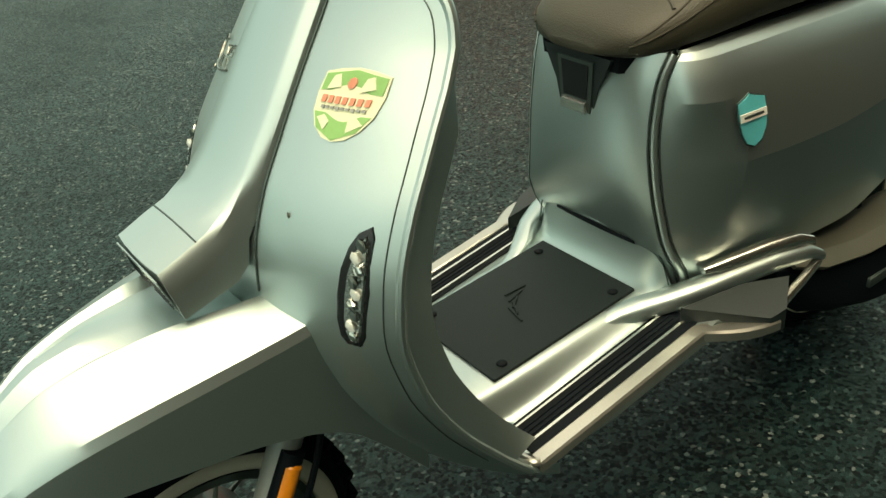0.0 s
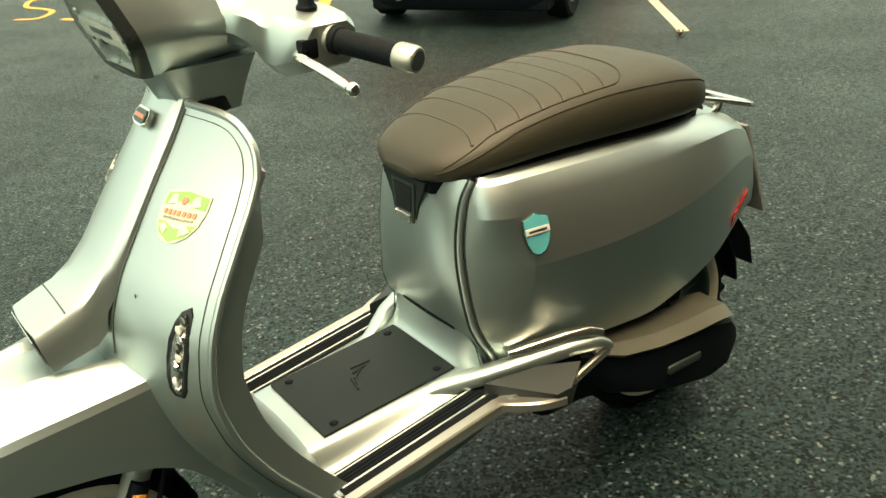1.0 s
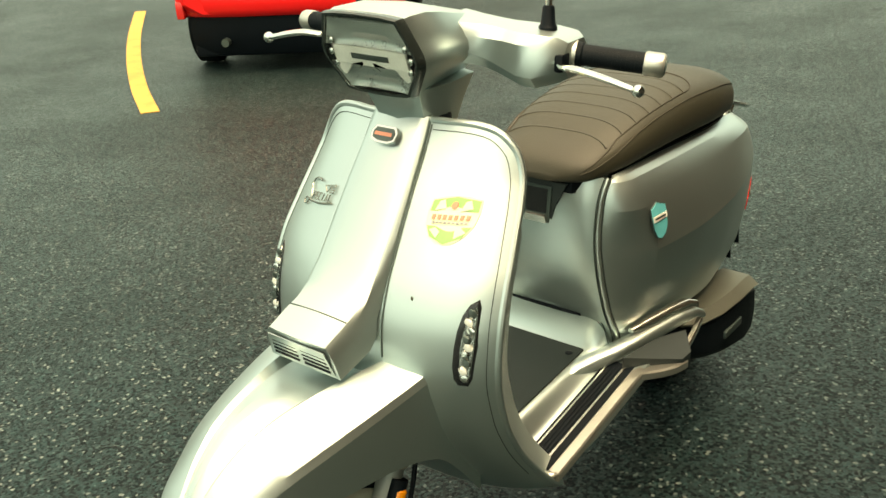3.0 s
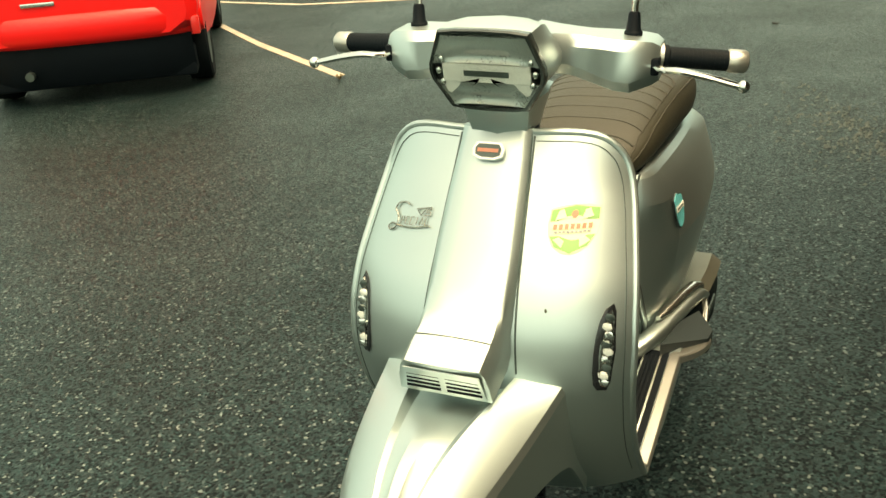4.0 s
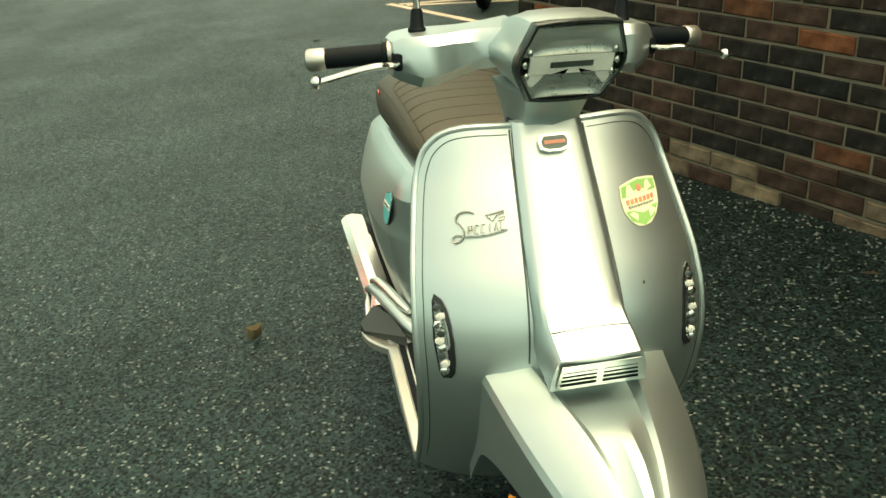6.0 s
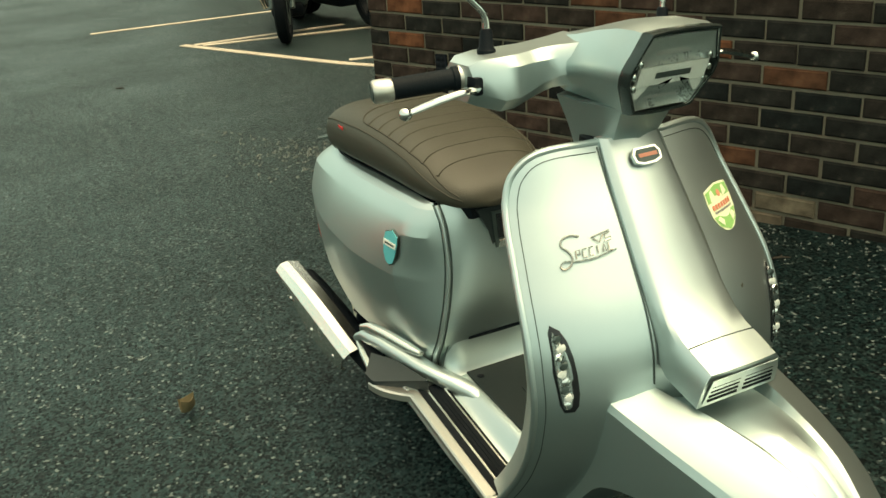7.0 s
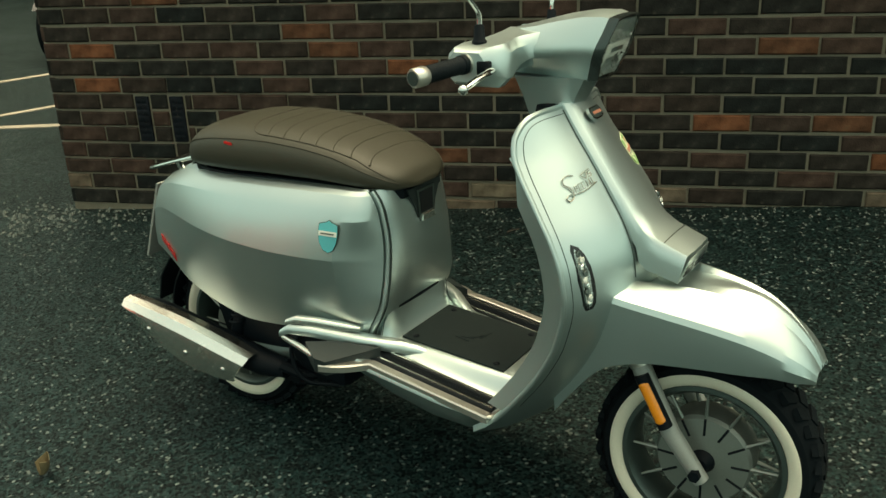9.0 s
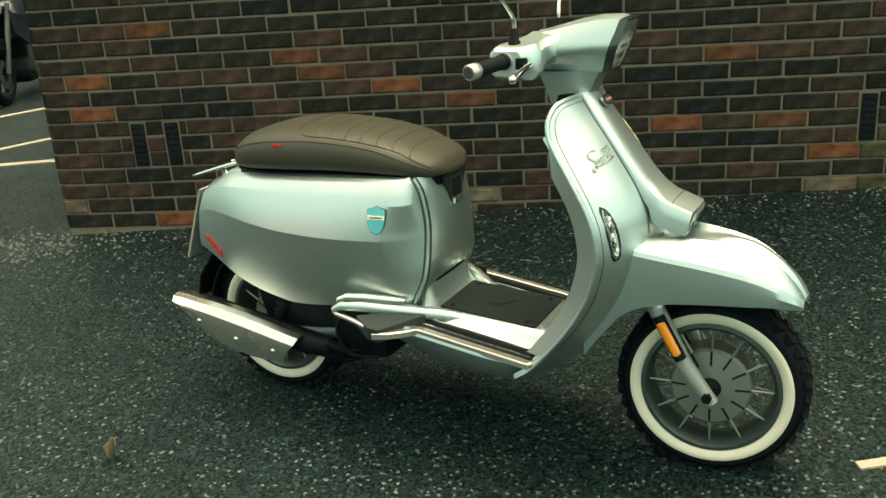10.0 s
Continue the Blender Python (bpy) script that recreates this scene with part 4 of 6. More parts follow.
def build_bar_side(s, shell):
    # wing: a faceted box running out to the grip
    def ring(y, xf, xr, zt, zb, cut):
        return [Vector((xf, s * y, zt - cut * 1.3)), Vector((xf - cut, s * y, zt)), Vector((xr + cut, s * y, zt)), Vector((xr, s * y, zt - cut)), Vector((xr, s * y, zb + cut)), Vector((xr + cut, s * y, zb)), Vector((xf - cut * 1.5, s * y, zb)), Vector((xf, s * y, zb + cut * 1.6))]
    wing = loft([ring(0.03, -0.352, -0.485, 1.100, 1.035, 0.014), ring(0.062, -0.380, -0.49, 1.094, 1.030, 0.014), ring(0.088, -0.404, -0.495, 1.090, 1.024, 0.013), ring(0.11, -0.413, -0.50, 1.087, 1.015, 0.013), ring(0.135, -0.411, -0.507, 1.085, 1.008, 0.012), ring(0.16, -0.405, -0.511, 1.084, 1.002, 0.012), ring(0.185, -0.406, -0.514, 1.083, 1.000, 0.012), ring(0.215, -0.425, -0.516, 1.078, 1.009, 0.012), ring(0.226, -0.435, -0.512, 1.070, 1.015, 0.012)])
    part("handlebar_wing", moved(wing, TURNED), SILVER, shell, "silver handlebar wing", 32)
    a, b = Vector((-0.478, s * 0.222, 1.048)), Vector((-0.516, s * 0.356, 1.037))
    d = (b - a).normalized()
    grip = part("grip", moved(tube([a, a + d * 0.012, a + d * 0.014, a + d * 0.108], [0.019, 0.019, 0.0165, 0.0165], 18), TURNED), GRIP, scooter, "black rubber handlebar grip")
    for k in range(12):
        p = a + d * (0.022 + 0.007 * k)
        part("grip_rib", moved(tube([p, p + d * 0.003], 0.0168, 18), TURNED), GRIP, grip)
    part("bar_end", moved(tube([a + d * 0.107, a + d * 0.11, a + d * 0.134, a + d * 0.138], [0.017, 0.0185, 0.0185, 0.016], 20), TURNED), ALUMINIUM, grip, "satin metal bar end")
    part("end_plug", moved(tube([a + d * 0.137, a + d * 0.1395], 0.0135, 16), TURNED), GUNMETAL, grip)
    part("grip_collar", moved(tube([a - d * 0.008, a + d * 0.004], 0.021, 18), TURNED), ALUMINIUM, grip)
    pts = spline([(-0.44, s * 0.215, 1.042), (-0.415, s * 0.235, 1.041), (-0.405, s * 0.262, 1.043), (-0.408, s * 0.30, 1.036), (-0.412, s * 0.335, 1.027), (-0.413, s * 0.352, 1.023)], 5)
    lever = part("brake_lever", moved(tube(pts, [0.006 + 0.002 * math.sin(3.1 * k / (len(pts) - 1)) for k in range(len(pts))], 10, flat=0.7), TURNED), CHROME, scooter, "polished metal brake lever with ball end")
    b2 = bmesh.new()
    bmesh.ops.create_uvsphere(b2, u_segments=14, v_segments=10, radius=0.0098)
    part("ball_end", moved(b2, TURNED @ Matrix.Translation((-0.413, s * 0.355, 1.0225))), CHROME, lever)
    part("lever_mount", moved(box((-0.452, min(s * 0.195, s * 0.228), 1.028), (-0.425, max(s * 0.195, s * 0.228), 1.056), 0.004), TURNED), BLACK, lever, "black lever mount")
    base = Vector((-0.468, s * 0.18, 1.083))
    mirror = part("mirror_stem", moved(tube(spline([base + Vector((0, 0, 0.028)), base + Vector((0, s * 0.002, 0.055)), base + Vector((-0.004, s * 0.018, 0.075)), base + Vector((-0.012, s * 0.05, 0.105)), base + Vector((-0.03, s * 0.09, 0.14)), base + Vector((-0.045, s * 0.118, 0.155))], 6), 0.0055, 12), TURNED), CHROME, scooter, "chrome mirror stem")
    part("rubber_boot", moved(tube([base + Vector((0, 0, -0.004)), base + Vector((0, 0, 0.004)), base + Vector((0, 0, 0.008)), base + Vector((0, 0, 0.032)), base + Vector((0, 0, 0.036))], [0.0145, 0.0145, 0.0115, 0.0095, 0.007], 16), TURNED), BLACK, mirror, "black rubber boot")
    c = base + Vector((-0.050, s * 0.128, 0.160))
    head = revolve([(0.001, -0.012), (0.03, -0.0115), (0.044, -0.007), (0.05, 0.0), (0.05, 0.006), (0.047, 0.008), (0.001, 0.008)], 28)
    m = TURNED @ Matrix.Translation(c) @ Matrix.Rotation(radians(-90), 4, "Z") @ Matrix.Rotation(radians(-8), 4, "X")
    part("mirror_head", moved(head, m), CHROME, mirror, "round chrome mirror head")
    part("mirror_glass", moved(revolve([(0.001, 0.0085), (0.046, 0.0085), (0.046, 0.0095), (0.001, 0.0095)], 28), m), CHROME, mirror, "mirror glass")


headset = build_headset()


# ---- floor, footboards and underbody ----
def floor_z(x):
    """Height of the tunnel top: it falls towards the front."""
    return 0.340 + 0.085 * (-0.52 - x)


def build_floor():
    def front(y):
        return -0.36 - 0.078 * (abs(y) / 0.234) ** 3
    half = [0.06, 0.108, 0.114, 0.120, 0.126, 0.133, 0.140, 0.146, 0.152, 0.19, 0.232, 0.237, 0.239]
    ys = [-y for y in reversed(half)] + [0] + half
    def z(x, y):
        a = abs(y)
        t = floor_z(x)
        outer = 0.29 + 0.16 * (-0.42 - x) * 1.0
        outer = min(outer, t - 0.008)
        if a <= 0.108:
            return t
        if a >= 0.152:
            return outer - 0.016 * min(1, max(0, (a - 0.232) / 0.007)) ** 2
        e = (a - 0.108) / 0.044
        return t + (outer - t) * e * e * (3 - 2 * e)
    floor = part("floorboard", slab([[Vector((px, y * (1 - 0.10 * max(0, 1 - k / 4) ** 2), z(px, y))) for y in ys for px in [front(y) + (-0.84 - front(y)) * k / 12]] for k in range(13)], -0.02), SILVER, scooter, "silver painted floorboard with a raised tunnel", 40)
    # rubber mat with four bolts and a faint moulded mark
    mat = [[Vector((x, y, floor_z(x) + 0.005)) for y in (-0.104, -0.05, 0, 0.05, 0.104)] for x in [-0.463 - 0.282 * k / 6 for k in range(7)]]
    mob = part("floor_mat", slab(mat, -0.006), MATGREY, scooter, "dark grey rubber floor mat bolted to the tunnel", 50)
    for x in (-0.493, -0.718):
        for y in (-0.085, 0.085):
            bm = bmesh.new()
            bmesh.ops.create_uvsphere(bm, u_segments=12, v_segments=6, radius=0.0085)
            part("bolt", moved(bm, Matrix.Translation((x, y, floor_z(x) + 0.005)) @ Matrix.Diagonal((1, 1, 0.5, 1))), BLACK, mob, "black bolt head")
    for k in range(5):
        pts = [(-0.64 + 0.014 * k, -0.03 + 0.006 * k), (-0.60 + 0.006 * k, -0.034 + 0.017 * k)]
        part("moulded_mark", tube([Vector((x, y, floor_z(x) + 0.0055)) for x, y in pts], 0.0022, 6), MATGREY, mob)
    for s in (-1, 1):
        # dark tread strips sunk in the board, with bright ribs between them
        grid = []
        for k in range(13):
            x = -0.436 - 0.327 * k / 12
            grid.append([Vector((x, s * y, z(x, y) + 0.0025)) for y in (0.1535, 0.17, 0.19, 0.2125)])
        tread = part("tread_panel", slab(grid, 0.004 * (-s)), BLACK, scooter, "dark rubber footboard tread")
        for y, w in ((0.1625, 0.0022), (0.1975, 0.0026)):
            rib = []
            for k in range(13):
                x = -0.440 - 0.312 * k / 12
                rib.append([Vector((x, s * (y + dy * w), z(x, y) + h)) for dy, h in ((-1, 0.0), (-0.8, 0.0062), (0.8, 0.0062), (1, 0.0))])
            part("rib", loft(rib), POLISHED, tread, "bright rib")
        for y in (0.172, 0.180, 0.188):
            part("rubber_bead", tube([Vector((x, s * y, z(x, y) + 0.003)) for x in [-0.442 - 0.305 * k / 10 for k in range(11)]], 0.0014, 6), BLACK, tread)
        # flat bright border, turning outwards below the peg
        border = []
        for k in range(19):
            if k < 13:
                x = -0.432 - 0.318 * k / 12
                c, w, zz = 0.2255, 0.0115, z(x, 0.225)
            else:
                f = (k - 12) / 6
                x, c, w, zz = -0.750 - 0.115 * f, 0.2255 + 0.052 * f, 0.0115 - 0.004 * f + 0.012 * math.sin(math.pi * f), z(-0.75, 0.225) - 0.010 * f
            border.append([Vector((x, s * (c + dy * w), zz + h)) for dy, h in ((-1, -0.012), (-1, 0.0035), (-0.8, 0.0052), (0.75, 0.0052), (1, 0.002), (1, -0.012))])
        part("edge_trim", loft(border), ALUMINIUM, scooter, "bright metal footboard edge", 30)
        toe = spline([(-0.434, s * 0.230, z(-0.428, 0.225) + 0.001), (-0.425, s * 0.222, z(-0.42, 0.22) + 0.004), (-0.42, s * 0.19, z(-0.42, 0.19) + 0.005), (-0.422, s * 0.155, z(-0.42, 0.155) + 0.006)], 5)
        part("edge_trim", tube(toe, 0.006, 10), ALUMINIUM, scooter)
        # folding passenger peg: dark block between bright metal arms
        peg = part("passenger_peg", prism([(-0.745, s * 0.195, 0.372), (-0.86, s * 0.215, 0.372), (-0.935, s * 0.245, 0.366), (-0.875, s * 0.285, 0.354), (-0.845, s * 0.28, 0.348)], (0, 0, -0.036)), DARKGREY, scooter, "dark grey folded passenger footpeg")
        def bar(stations, w, h):
            rings = []
            for x, y, zz, k in stations:
                rings.append([Vector((x, s * (y + dy * w * k), zz + dz * h * k)) for dy, dz in ((-1, -0.9), (-1, 0.4), (-0.8, 0.85), (-0.3, 1), (0.5, 0.95), (0.85, 0.6), (1, 0), (0.9, -0.9))])
            return loft(rings)
        arm = bar(((-0.655, 0.108, floor_z(-0.655) - 0.013, 0.6), (-0.69, 0.117, floor_z(-0.69) - 0.009, 0.85), (-0.72, 0.134, 0.354, 1), (-0.755, 0.158, 0.364, 1), (-0.80, 0.178, 0.372, 1), (-0.86, 0.196, 0.379, 1), (-0.93, 0.216, 0.386, 1), (-0.985, 0.234, 0.388, 0.9), (-1.008, 0.244, 0.376, 0.7)), 0.020, 0.013)
        part("peg_arm", arm, SILVER, peg, "bright silver footpeg arm", 50)
        arm2 = bar(((-0.895, 0.264, 0.346, 1), (-0.95, 0.259, 0.360, 1), (-1.004, 0.248, 0.366, 1)), 0.007, 0.006)
        part("peg_arm", arm2, POLISHED, peg)
        strip = bar(((-0.815, 0.176, 0.397, 0.5), (-0.85, 0.189, 0.401, 0.9), (-0.92, 0.210, 0.408, 1), (-0.97, 0.227, 0.411, 1), (-0.996, 0.237, 0.402, 0.8)), 0.011, 0.010)
        part("peg_guard", strip, POLISHED, peg, "chrome footpeg guard strip", 50)
    # belly: silver lower pan, tapering to the engine
    rings = []
    for x, w, zt, zb in ((-0.37, 0.11, 0.33, 0.27), (-0.43, 0.16, 0.30, 0.228), (-0.52, 0.21, 0.285, 0.202), (-0.62, 0.21, 0.30, 0.205), (-0.74, 0.20, 0.32, 0.225), (-0.86, 0.18, 0.34, 0.25), (-0.95, 0.16, 0.35, 0.29)):
        half = [(w, zt), (w * 0.97, zt * 0.6 + zb * 0.4), (w * 0.8, zb + 0.008), (w * 0.4, zb), ]
        rings.append([Vector((x, y, zz)) for y, zz in half] + [Vector((x, -y, zz)) for y, zz in reversed(half)])
    part("belly_pan", loft(rings), SILVER, scooter, "silver painted belly pan")


build_floor()

# ---- rear body ----
# the seam between nose and side panels: height, x, half width
SEAM = [(0.345, -0.800, 0.140), (0.385, -0.790, 0.145), (0.43, -0.766, 0.143), (0.47, -0.752, 0.139), (0.53, -0.747, 0.128), (0.59, -0.745, 0.121), (0.64, -0.749, 0.118), (0.69, -0.758, 0.118), (0.72, -0.769, 0.121), (0.735, -0.780, 0.122)]


def seam_at(z):
    return curve_at([(r[0], r[1]) for r in SEAM], z), curve_at([(r[0], r[2]) for r in SEAM], z)


def pedestal_ring(z, xf):
    """A softly bowed nose in plan, rounding into the seam and open towards the tail."""
    xs, w = seam_at(z)
    pts = []
    for k in range(25):
        v = k / 12 - 1
        d = abs(v)
        pts.append(Vector((xf - (xf - xs) * (0.42 * d ** 2 + 0.58 * d ** 5), w * v, z)))
    return pts + [Vector((xs - 0.03, w - 0.006, z)), Vector((xs - 0.10, w - 0.02, z)), Vector((xs - 0.10, 0.02 - w, z)), Vector((xs - 0.03, 0.006 - w, z))]


def build_pedestal():
    levels = [(0.345, -0.772, 0.125), (0.372, -0.792, 0.118), (0.40, -0.788, 0.122), (0.43, -0.764, 0.13), (0.47, -0.746, 0.134), (0.52, -0.733, 0.144), (0.56, -0.728, 0.15), (0.60, -0.726, 0.150), (0.64, -0.727, 0.15), (0.68, -0.731, 0.150), (0.71, -0.737, 0.146), (0.735, -0.744, 0.14)]
    rings = [pedestal_ring(z, x) for z, x, w in levels]
    ped = part("seat_pedestal", loft(rings), SILVER, scooter, "silver body below the front of the seat", 45)
    # flare where the pedestal meets the tunnel
    flare = []
    for k in range(13):
        t = k / 12 * math.pi / 2
        row = []
        for v in [-1 + j / 12 for j in range(25)]:
            y = 0.146 * v
            e = max(0, abs(y) - 0.098) / 0.048
            h = 0.080 * math.sqrt(max(0, 1 - 0.9 * e * e)) - 0.010 * e * e
            row.append(Vector((-0.730 - 0.036 * math.sin(t) - 0.018 * e * e, y, 0.352 + h * (1 - math.cos(t)))))
        flare.append(row)
    part("flare", slab(flare, -0.012), SILVER, ped, "hollow curve where the body meets the floor", 60)
    for s in (-1, 1):
        part("flare_line", tube(spline([(-0.764, s * 0.092, 0.447), (-0.765, s * 0.118, 0.440), (-0.772, s * 0.134, 0.415), (-0.776, s * 0.145, 0.375)], 5), 0.0013, 6), GUNMETAL, ped, "fine dark joint line")
    # long slot and its lip
    slot = [Vector((-0.7635 - 0.020 * (y / 0.144) ** 2 * 0.42, y, 0.432)) for y in [-0.085 + 0.017 * k for k in range(11)]]
    part("slot", tube(slot, 0.005, 8), BLACK, ped, "dark slot")
    part("slot_lip", tube([p + Vector((0.002, 0, 0.009)) for p in slot], 0.003, 8), SILVER, ped)
    # storage latch: dark window in a bright surround under the seat nose
    c = Vector((-0.7345, 0, 0.676))
    shape = [(-0.068, 0.05), (0.068, 0.05), (0.042, 0.0), (0.032, -0.044), (-0.032, -0.044), (-0.042, 0.0)]
    fr = part("latch_shroud", prism([c + Vector((0, y, z)) for y, z in shape], (0.006, 0, 0)), DARKGREY, ped, "dark latch surround under the seat nose", 25)
    part("latch_frame", prism([c + Vector((0.005, y, z)) for y, z in ((-0.036, 0.04), (0.036, 0.04), (0.029, -0.038), (-0.029, -0.038))], (0.0035, 0, 0)), GUNMETAL, fr, "grey metal latch surround")
    part("latch_window", prism([c + Vector((0.008, y, z)) for y, z in ((-0.027, 0.034), (0.027, 0.034), (0.023, -0.018), (-0.023, -0.018))], (0.002, 0, 0)), GLOSS, fr, "dark window")
    part("latch_sill", prism([c + Vector((0.008, y, z)) for y, z in ((-0.023, -0.021), (0.023, -0.021), (0.026, -0.035), (-0.026, -0.035))], (0.007, 0, -0.002)), POLISHED, fr, "bright sill")
    for s in (-1, 1):
        zs = [0.36 + 0.372 * k / 24 for k in range(25)]
        line = []
        for z in zs:
            x, w = seam_at(z)
            line.append(Vector((x, s * w, z)))
        part("body_bead", tube([p + Vector((-0.009, s * 0.0055, 0)) for p in line], 0.0056, 10), SILVER, ped, "raised silver bead along the body joint")
        part("body_seam", tube([p + Vector((-0.001, s * 0.0015, 0)) for p in line], 0.0014, 8), GUNMETAL, ped, "dark seam line")
        part("body_seam", tube([p + Vector((-0.017, s * 0.0095, 0)) for p in line], 0.0015, 8), GUNMETAL, ped, "dark seam line")
    return ped


seat_pedestal = build_pedestal()

# side panel stations: x, top height, upper crease height, lower crease height, bottom height, widths at those four
PANEL = [(-0.86, 0.736, 0.704, 0.573, 0.372, 0.132, 0.184, 0.206, 0.168),
         (-0.95, 0.734, 0.704, 0.574, 0.366, 0.134, 0.192, 0.221, 0.176), (-1.06, 0.732, 0.700, 0.576, 0.354, 0.136, 0.195, 0.230, 0.180), (-1.18, 0.729, 0.696, 0.582, 0.346, 0.136, 0.193, 0.228, 0.180),
         (-1.30, 0.724, 0.690, 0.592, 0.362, 0.132, 0.184, 0.214, 0.172), (-1.40, 0.714, 0.683, 0.602, 0.394, 0.12, 0.168, 0.19, 0.166), (-1.455, 0.702, 0.675, 0.604, 0.417, 0.106, 0.150, 0.172, 0.155), (-1.50, 0.686, 0.662, 0.600, 0.438, 0.092, 0.134, 0.154, 0.143), (-1.55, 0.660, 0.640, 0.588, 0.456, 0.08, 0.118, 0.134, 0.128), (-1.60, 0.63, 0.615, 0.57, 0.470, 0.07, 0.102, 0.116, 0.114)]


def panel_point(x, t, lift=0.0):
    """t: 0 top edge, 1 upper crease, 2 lower crease, 3 bottom."""
    v = [curve_at([(r[0], r[k]) for r in PANEL], x) for k in range(1, 9)]
    zs, ws = v[:4], v[4:]
    k = min(2, int(t))
    f = t - k
    z = zs[k] + (zs[k + 1] - zs[k]) * f
    y = ws[k] + (ws[k + 1] - ws[k]) * f
    y += (0.005, 0.002, 0.005)[k] * math.sin(math.pi * f)
    if t < 2:               # rounded shoulder, turning to facets at the tail
        u = t / 2
        cy, cz = 1.5 * ws[1] - 0.25 * (ws[0] + ws[2]), 1.5 * zs[1] - 0.25 * (zs[0] + zs[2])
        ry, rz = ws[0] * (1 - u) ** 2 + cy * 2 * u * (1 - u) + ws[2] * u * u, zs[0] * (1 - u) ** 2 + cz * 2 * u * (1 - u) + zs[2] * u * u
        e = min(1, max(0, (-1.18 - x) / 0.22))
        y, z = ry + (y - ry) * e, rz + (z - rz) * e
    return Vector((x, y + lift, z))


def build_side_panel(s):
    ts = [0, 0.25, 0.5, 0.75, 0.95, 1.0, 1.05, 1.25, 1.5, 1.75, 1.97, 2.0, 2.03, 2.2, 2.4, 2.6, 2.8, 2.93, 3.0]
    def row(f):
        out = []
        for t in ts:
            if f < 0:           # the front rolls from the seam to the flank
                g = panel_point(-0.86, t)
                x, w = seam_at(min(0.733, g.z))
                a = Vector((x - 0.016, w + 0.008, g.z))
                c = Vector((x - 0.35 * (x + 0.86), max(a.y, g.y - 0.016 * min(1, max(0, (t - 1.3) / 0.6))), g.z))
                u = 1 + f
                facet = a.lerp(g, 0.5) + Vector((0.004, 0.008, 0))
                c = c.lerp(facet, min(1, max(0, (t - 1.35) / 0.45)))
                p = a * (1 - u) ** 2 + c * (2 * u * (1 - u)) + g * u * u
            else:               # the tail edge leans back towards its foot
                end = -1.515 - 0.075 * t / 3
                p = panel_point(-0.86 + (end + 0.86) * f, t)
            out.append(Vector((p.x, s * p.y, p.z)))
        return out
    grid = [row(f) for f in [-1 + k / 10 for k in range(10)] + [k / 28 for k in range(29)]]
    panel = part("side_panel", slab(grid, -0.008 * s), SILVER, scooter, "silver painted side panel with two sculpted creases", 11)
    shape = [(-0.95, 0.72), (-0.6, 0.80), (-0.3, 0.86), (0.0, 1.0), (0.3, 0.86), (0.6, 0.80), (0.95, 0.72), (1.0, 0.1), (0.85, -0.45), (0.5, -0.85), (0, -1.0), (-0.5, -0.85), (-0.85, -0.45), (-1.0, 0.1)]
    cx, ct = -0.868, 1.55
    def at(u, h, lift):
        p = panel_point(cx - 0.0265 * u, ct - 0.30 * h, lift)
        return Vector((p.x, s * p.y, p.z))
    def patch(name, pts, lift, mat, parent, label=""):
        b = bmesh.new()
        a = [b.verts.new(at(u, h, lift)) for u, h in pts]
        c = b.verts.new(at(0, sum(p[1] for p in pts) / len(pts), lift))
        low = [b.verts.new(at(u, h, lift - 0.0014)) for u, h in pts]
        for k in range(len(a)):
            b.faces.new((c, a[k], a[(k + 1) % len(a)]))
            b.faces.new((a[k], low[k], low[(k + 1) % len(a)], a[(k + 1) % len(a)]))
        return part(name, b, mat, parent, label)
    rim = patch("panel_sticker", [(u * 1.07, h * 1.06) for u, h in shape], 0.003, GUNMETAL, panel, "pale blue shield-shaped sticker with a white band")
    patch("sticker_field", shape, 0.0042, BLUE, rim)
    patch("sticker_band", [(-0.95, 0.28), (0.95, 0.28), (0.95, -0.02), (-0.95, -0.02)], 0.0054, WHITE, rim)
    patch("lettering_bar", [(-0.7, 0.17), (0.7, 0.17), (0.7, 0.09), (-0.7, 0.09)], 0.0064, GUNMETAL, rim)
    for k in range(3):
        b = bmesh.new()
        q = [panel_point(-1.470 - 0.024 * k - d, 2.72 + 0.07 * e - 0.06 * k, 0.004) for d, e in ((0, 0), (0.021, -0.6), (0.021, 1.4), (0, 2.0))]
        bb = prism([Vector((p.x, s * p.y, p.z)) for p in q], (0, -s * 0.003, 0))
        part("red_decal", bb, RED, panel, "red decal bars")
    return panel


for side in (-1, 1):
    build_side_panel(side)

# tail: closing piece, lamp, plate, flap
tail_rings = []
for x, w, zt, zb in ((-1.40, 0.112, 0.722, 0.47), (-1.46, 0.10, 0.712, 0.48), (-1.50, 0.088, 0.694, 0.50), (-1.53, 0.078, 0.672, 0.515), (-1.555, 0.07, 0.65, 0.525)):
    half = [(0, zt), (w * 0.7, zt - 0.004), (w, zt - 0.03), (w * 1.15, (zt + zb) / 2), (w, zb), (0, zb)]
    tail_rings.append([Vector((x, y, z)) for y, z in half] + [Vector((x, -y, z)) for y, z in reversed(half[1:-1])])
tail = part("tail_piece", loft(tail_rings), SILVER, scooter, "silver tail closing piece")
part("tail_lamp", loft([[Vector((x, y * w, 0.615 + z * h)) for y, z in ((-1, -0.6), (-0.8, 1), (0.8, 1), (1, -0.6), (0.8, -1), (-0.8, -1))] for x, w, h in ((-1.53, 0.07, 0.03), (-1.565, 0.065, 0.026), (-1.578, 0.05, 0.016))]), RED, tail, "red tail lamp")
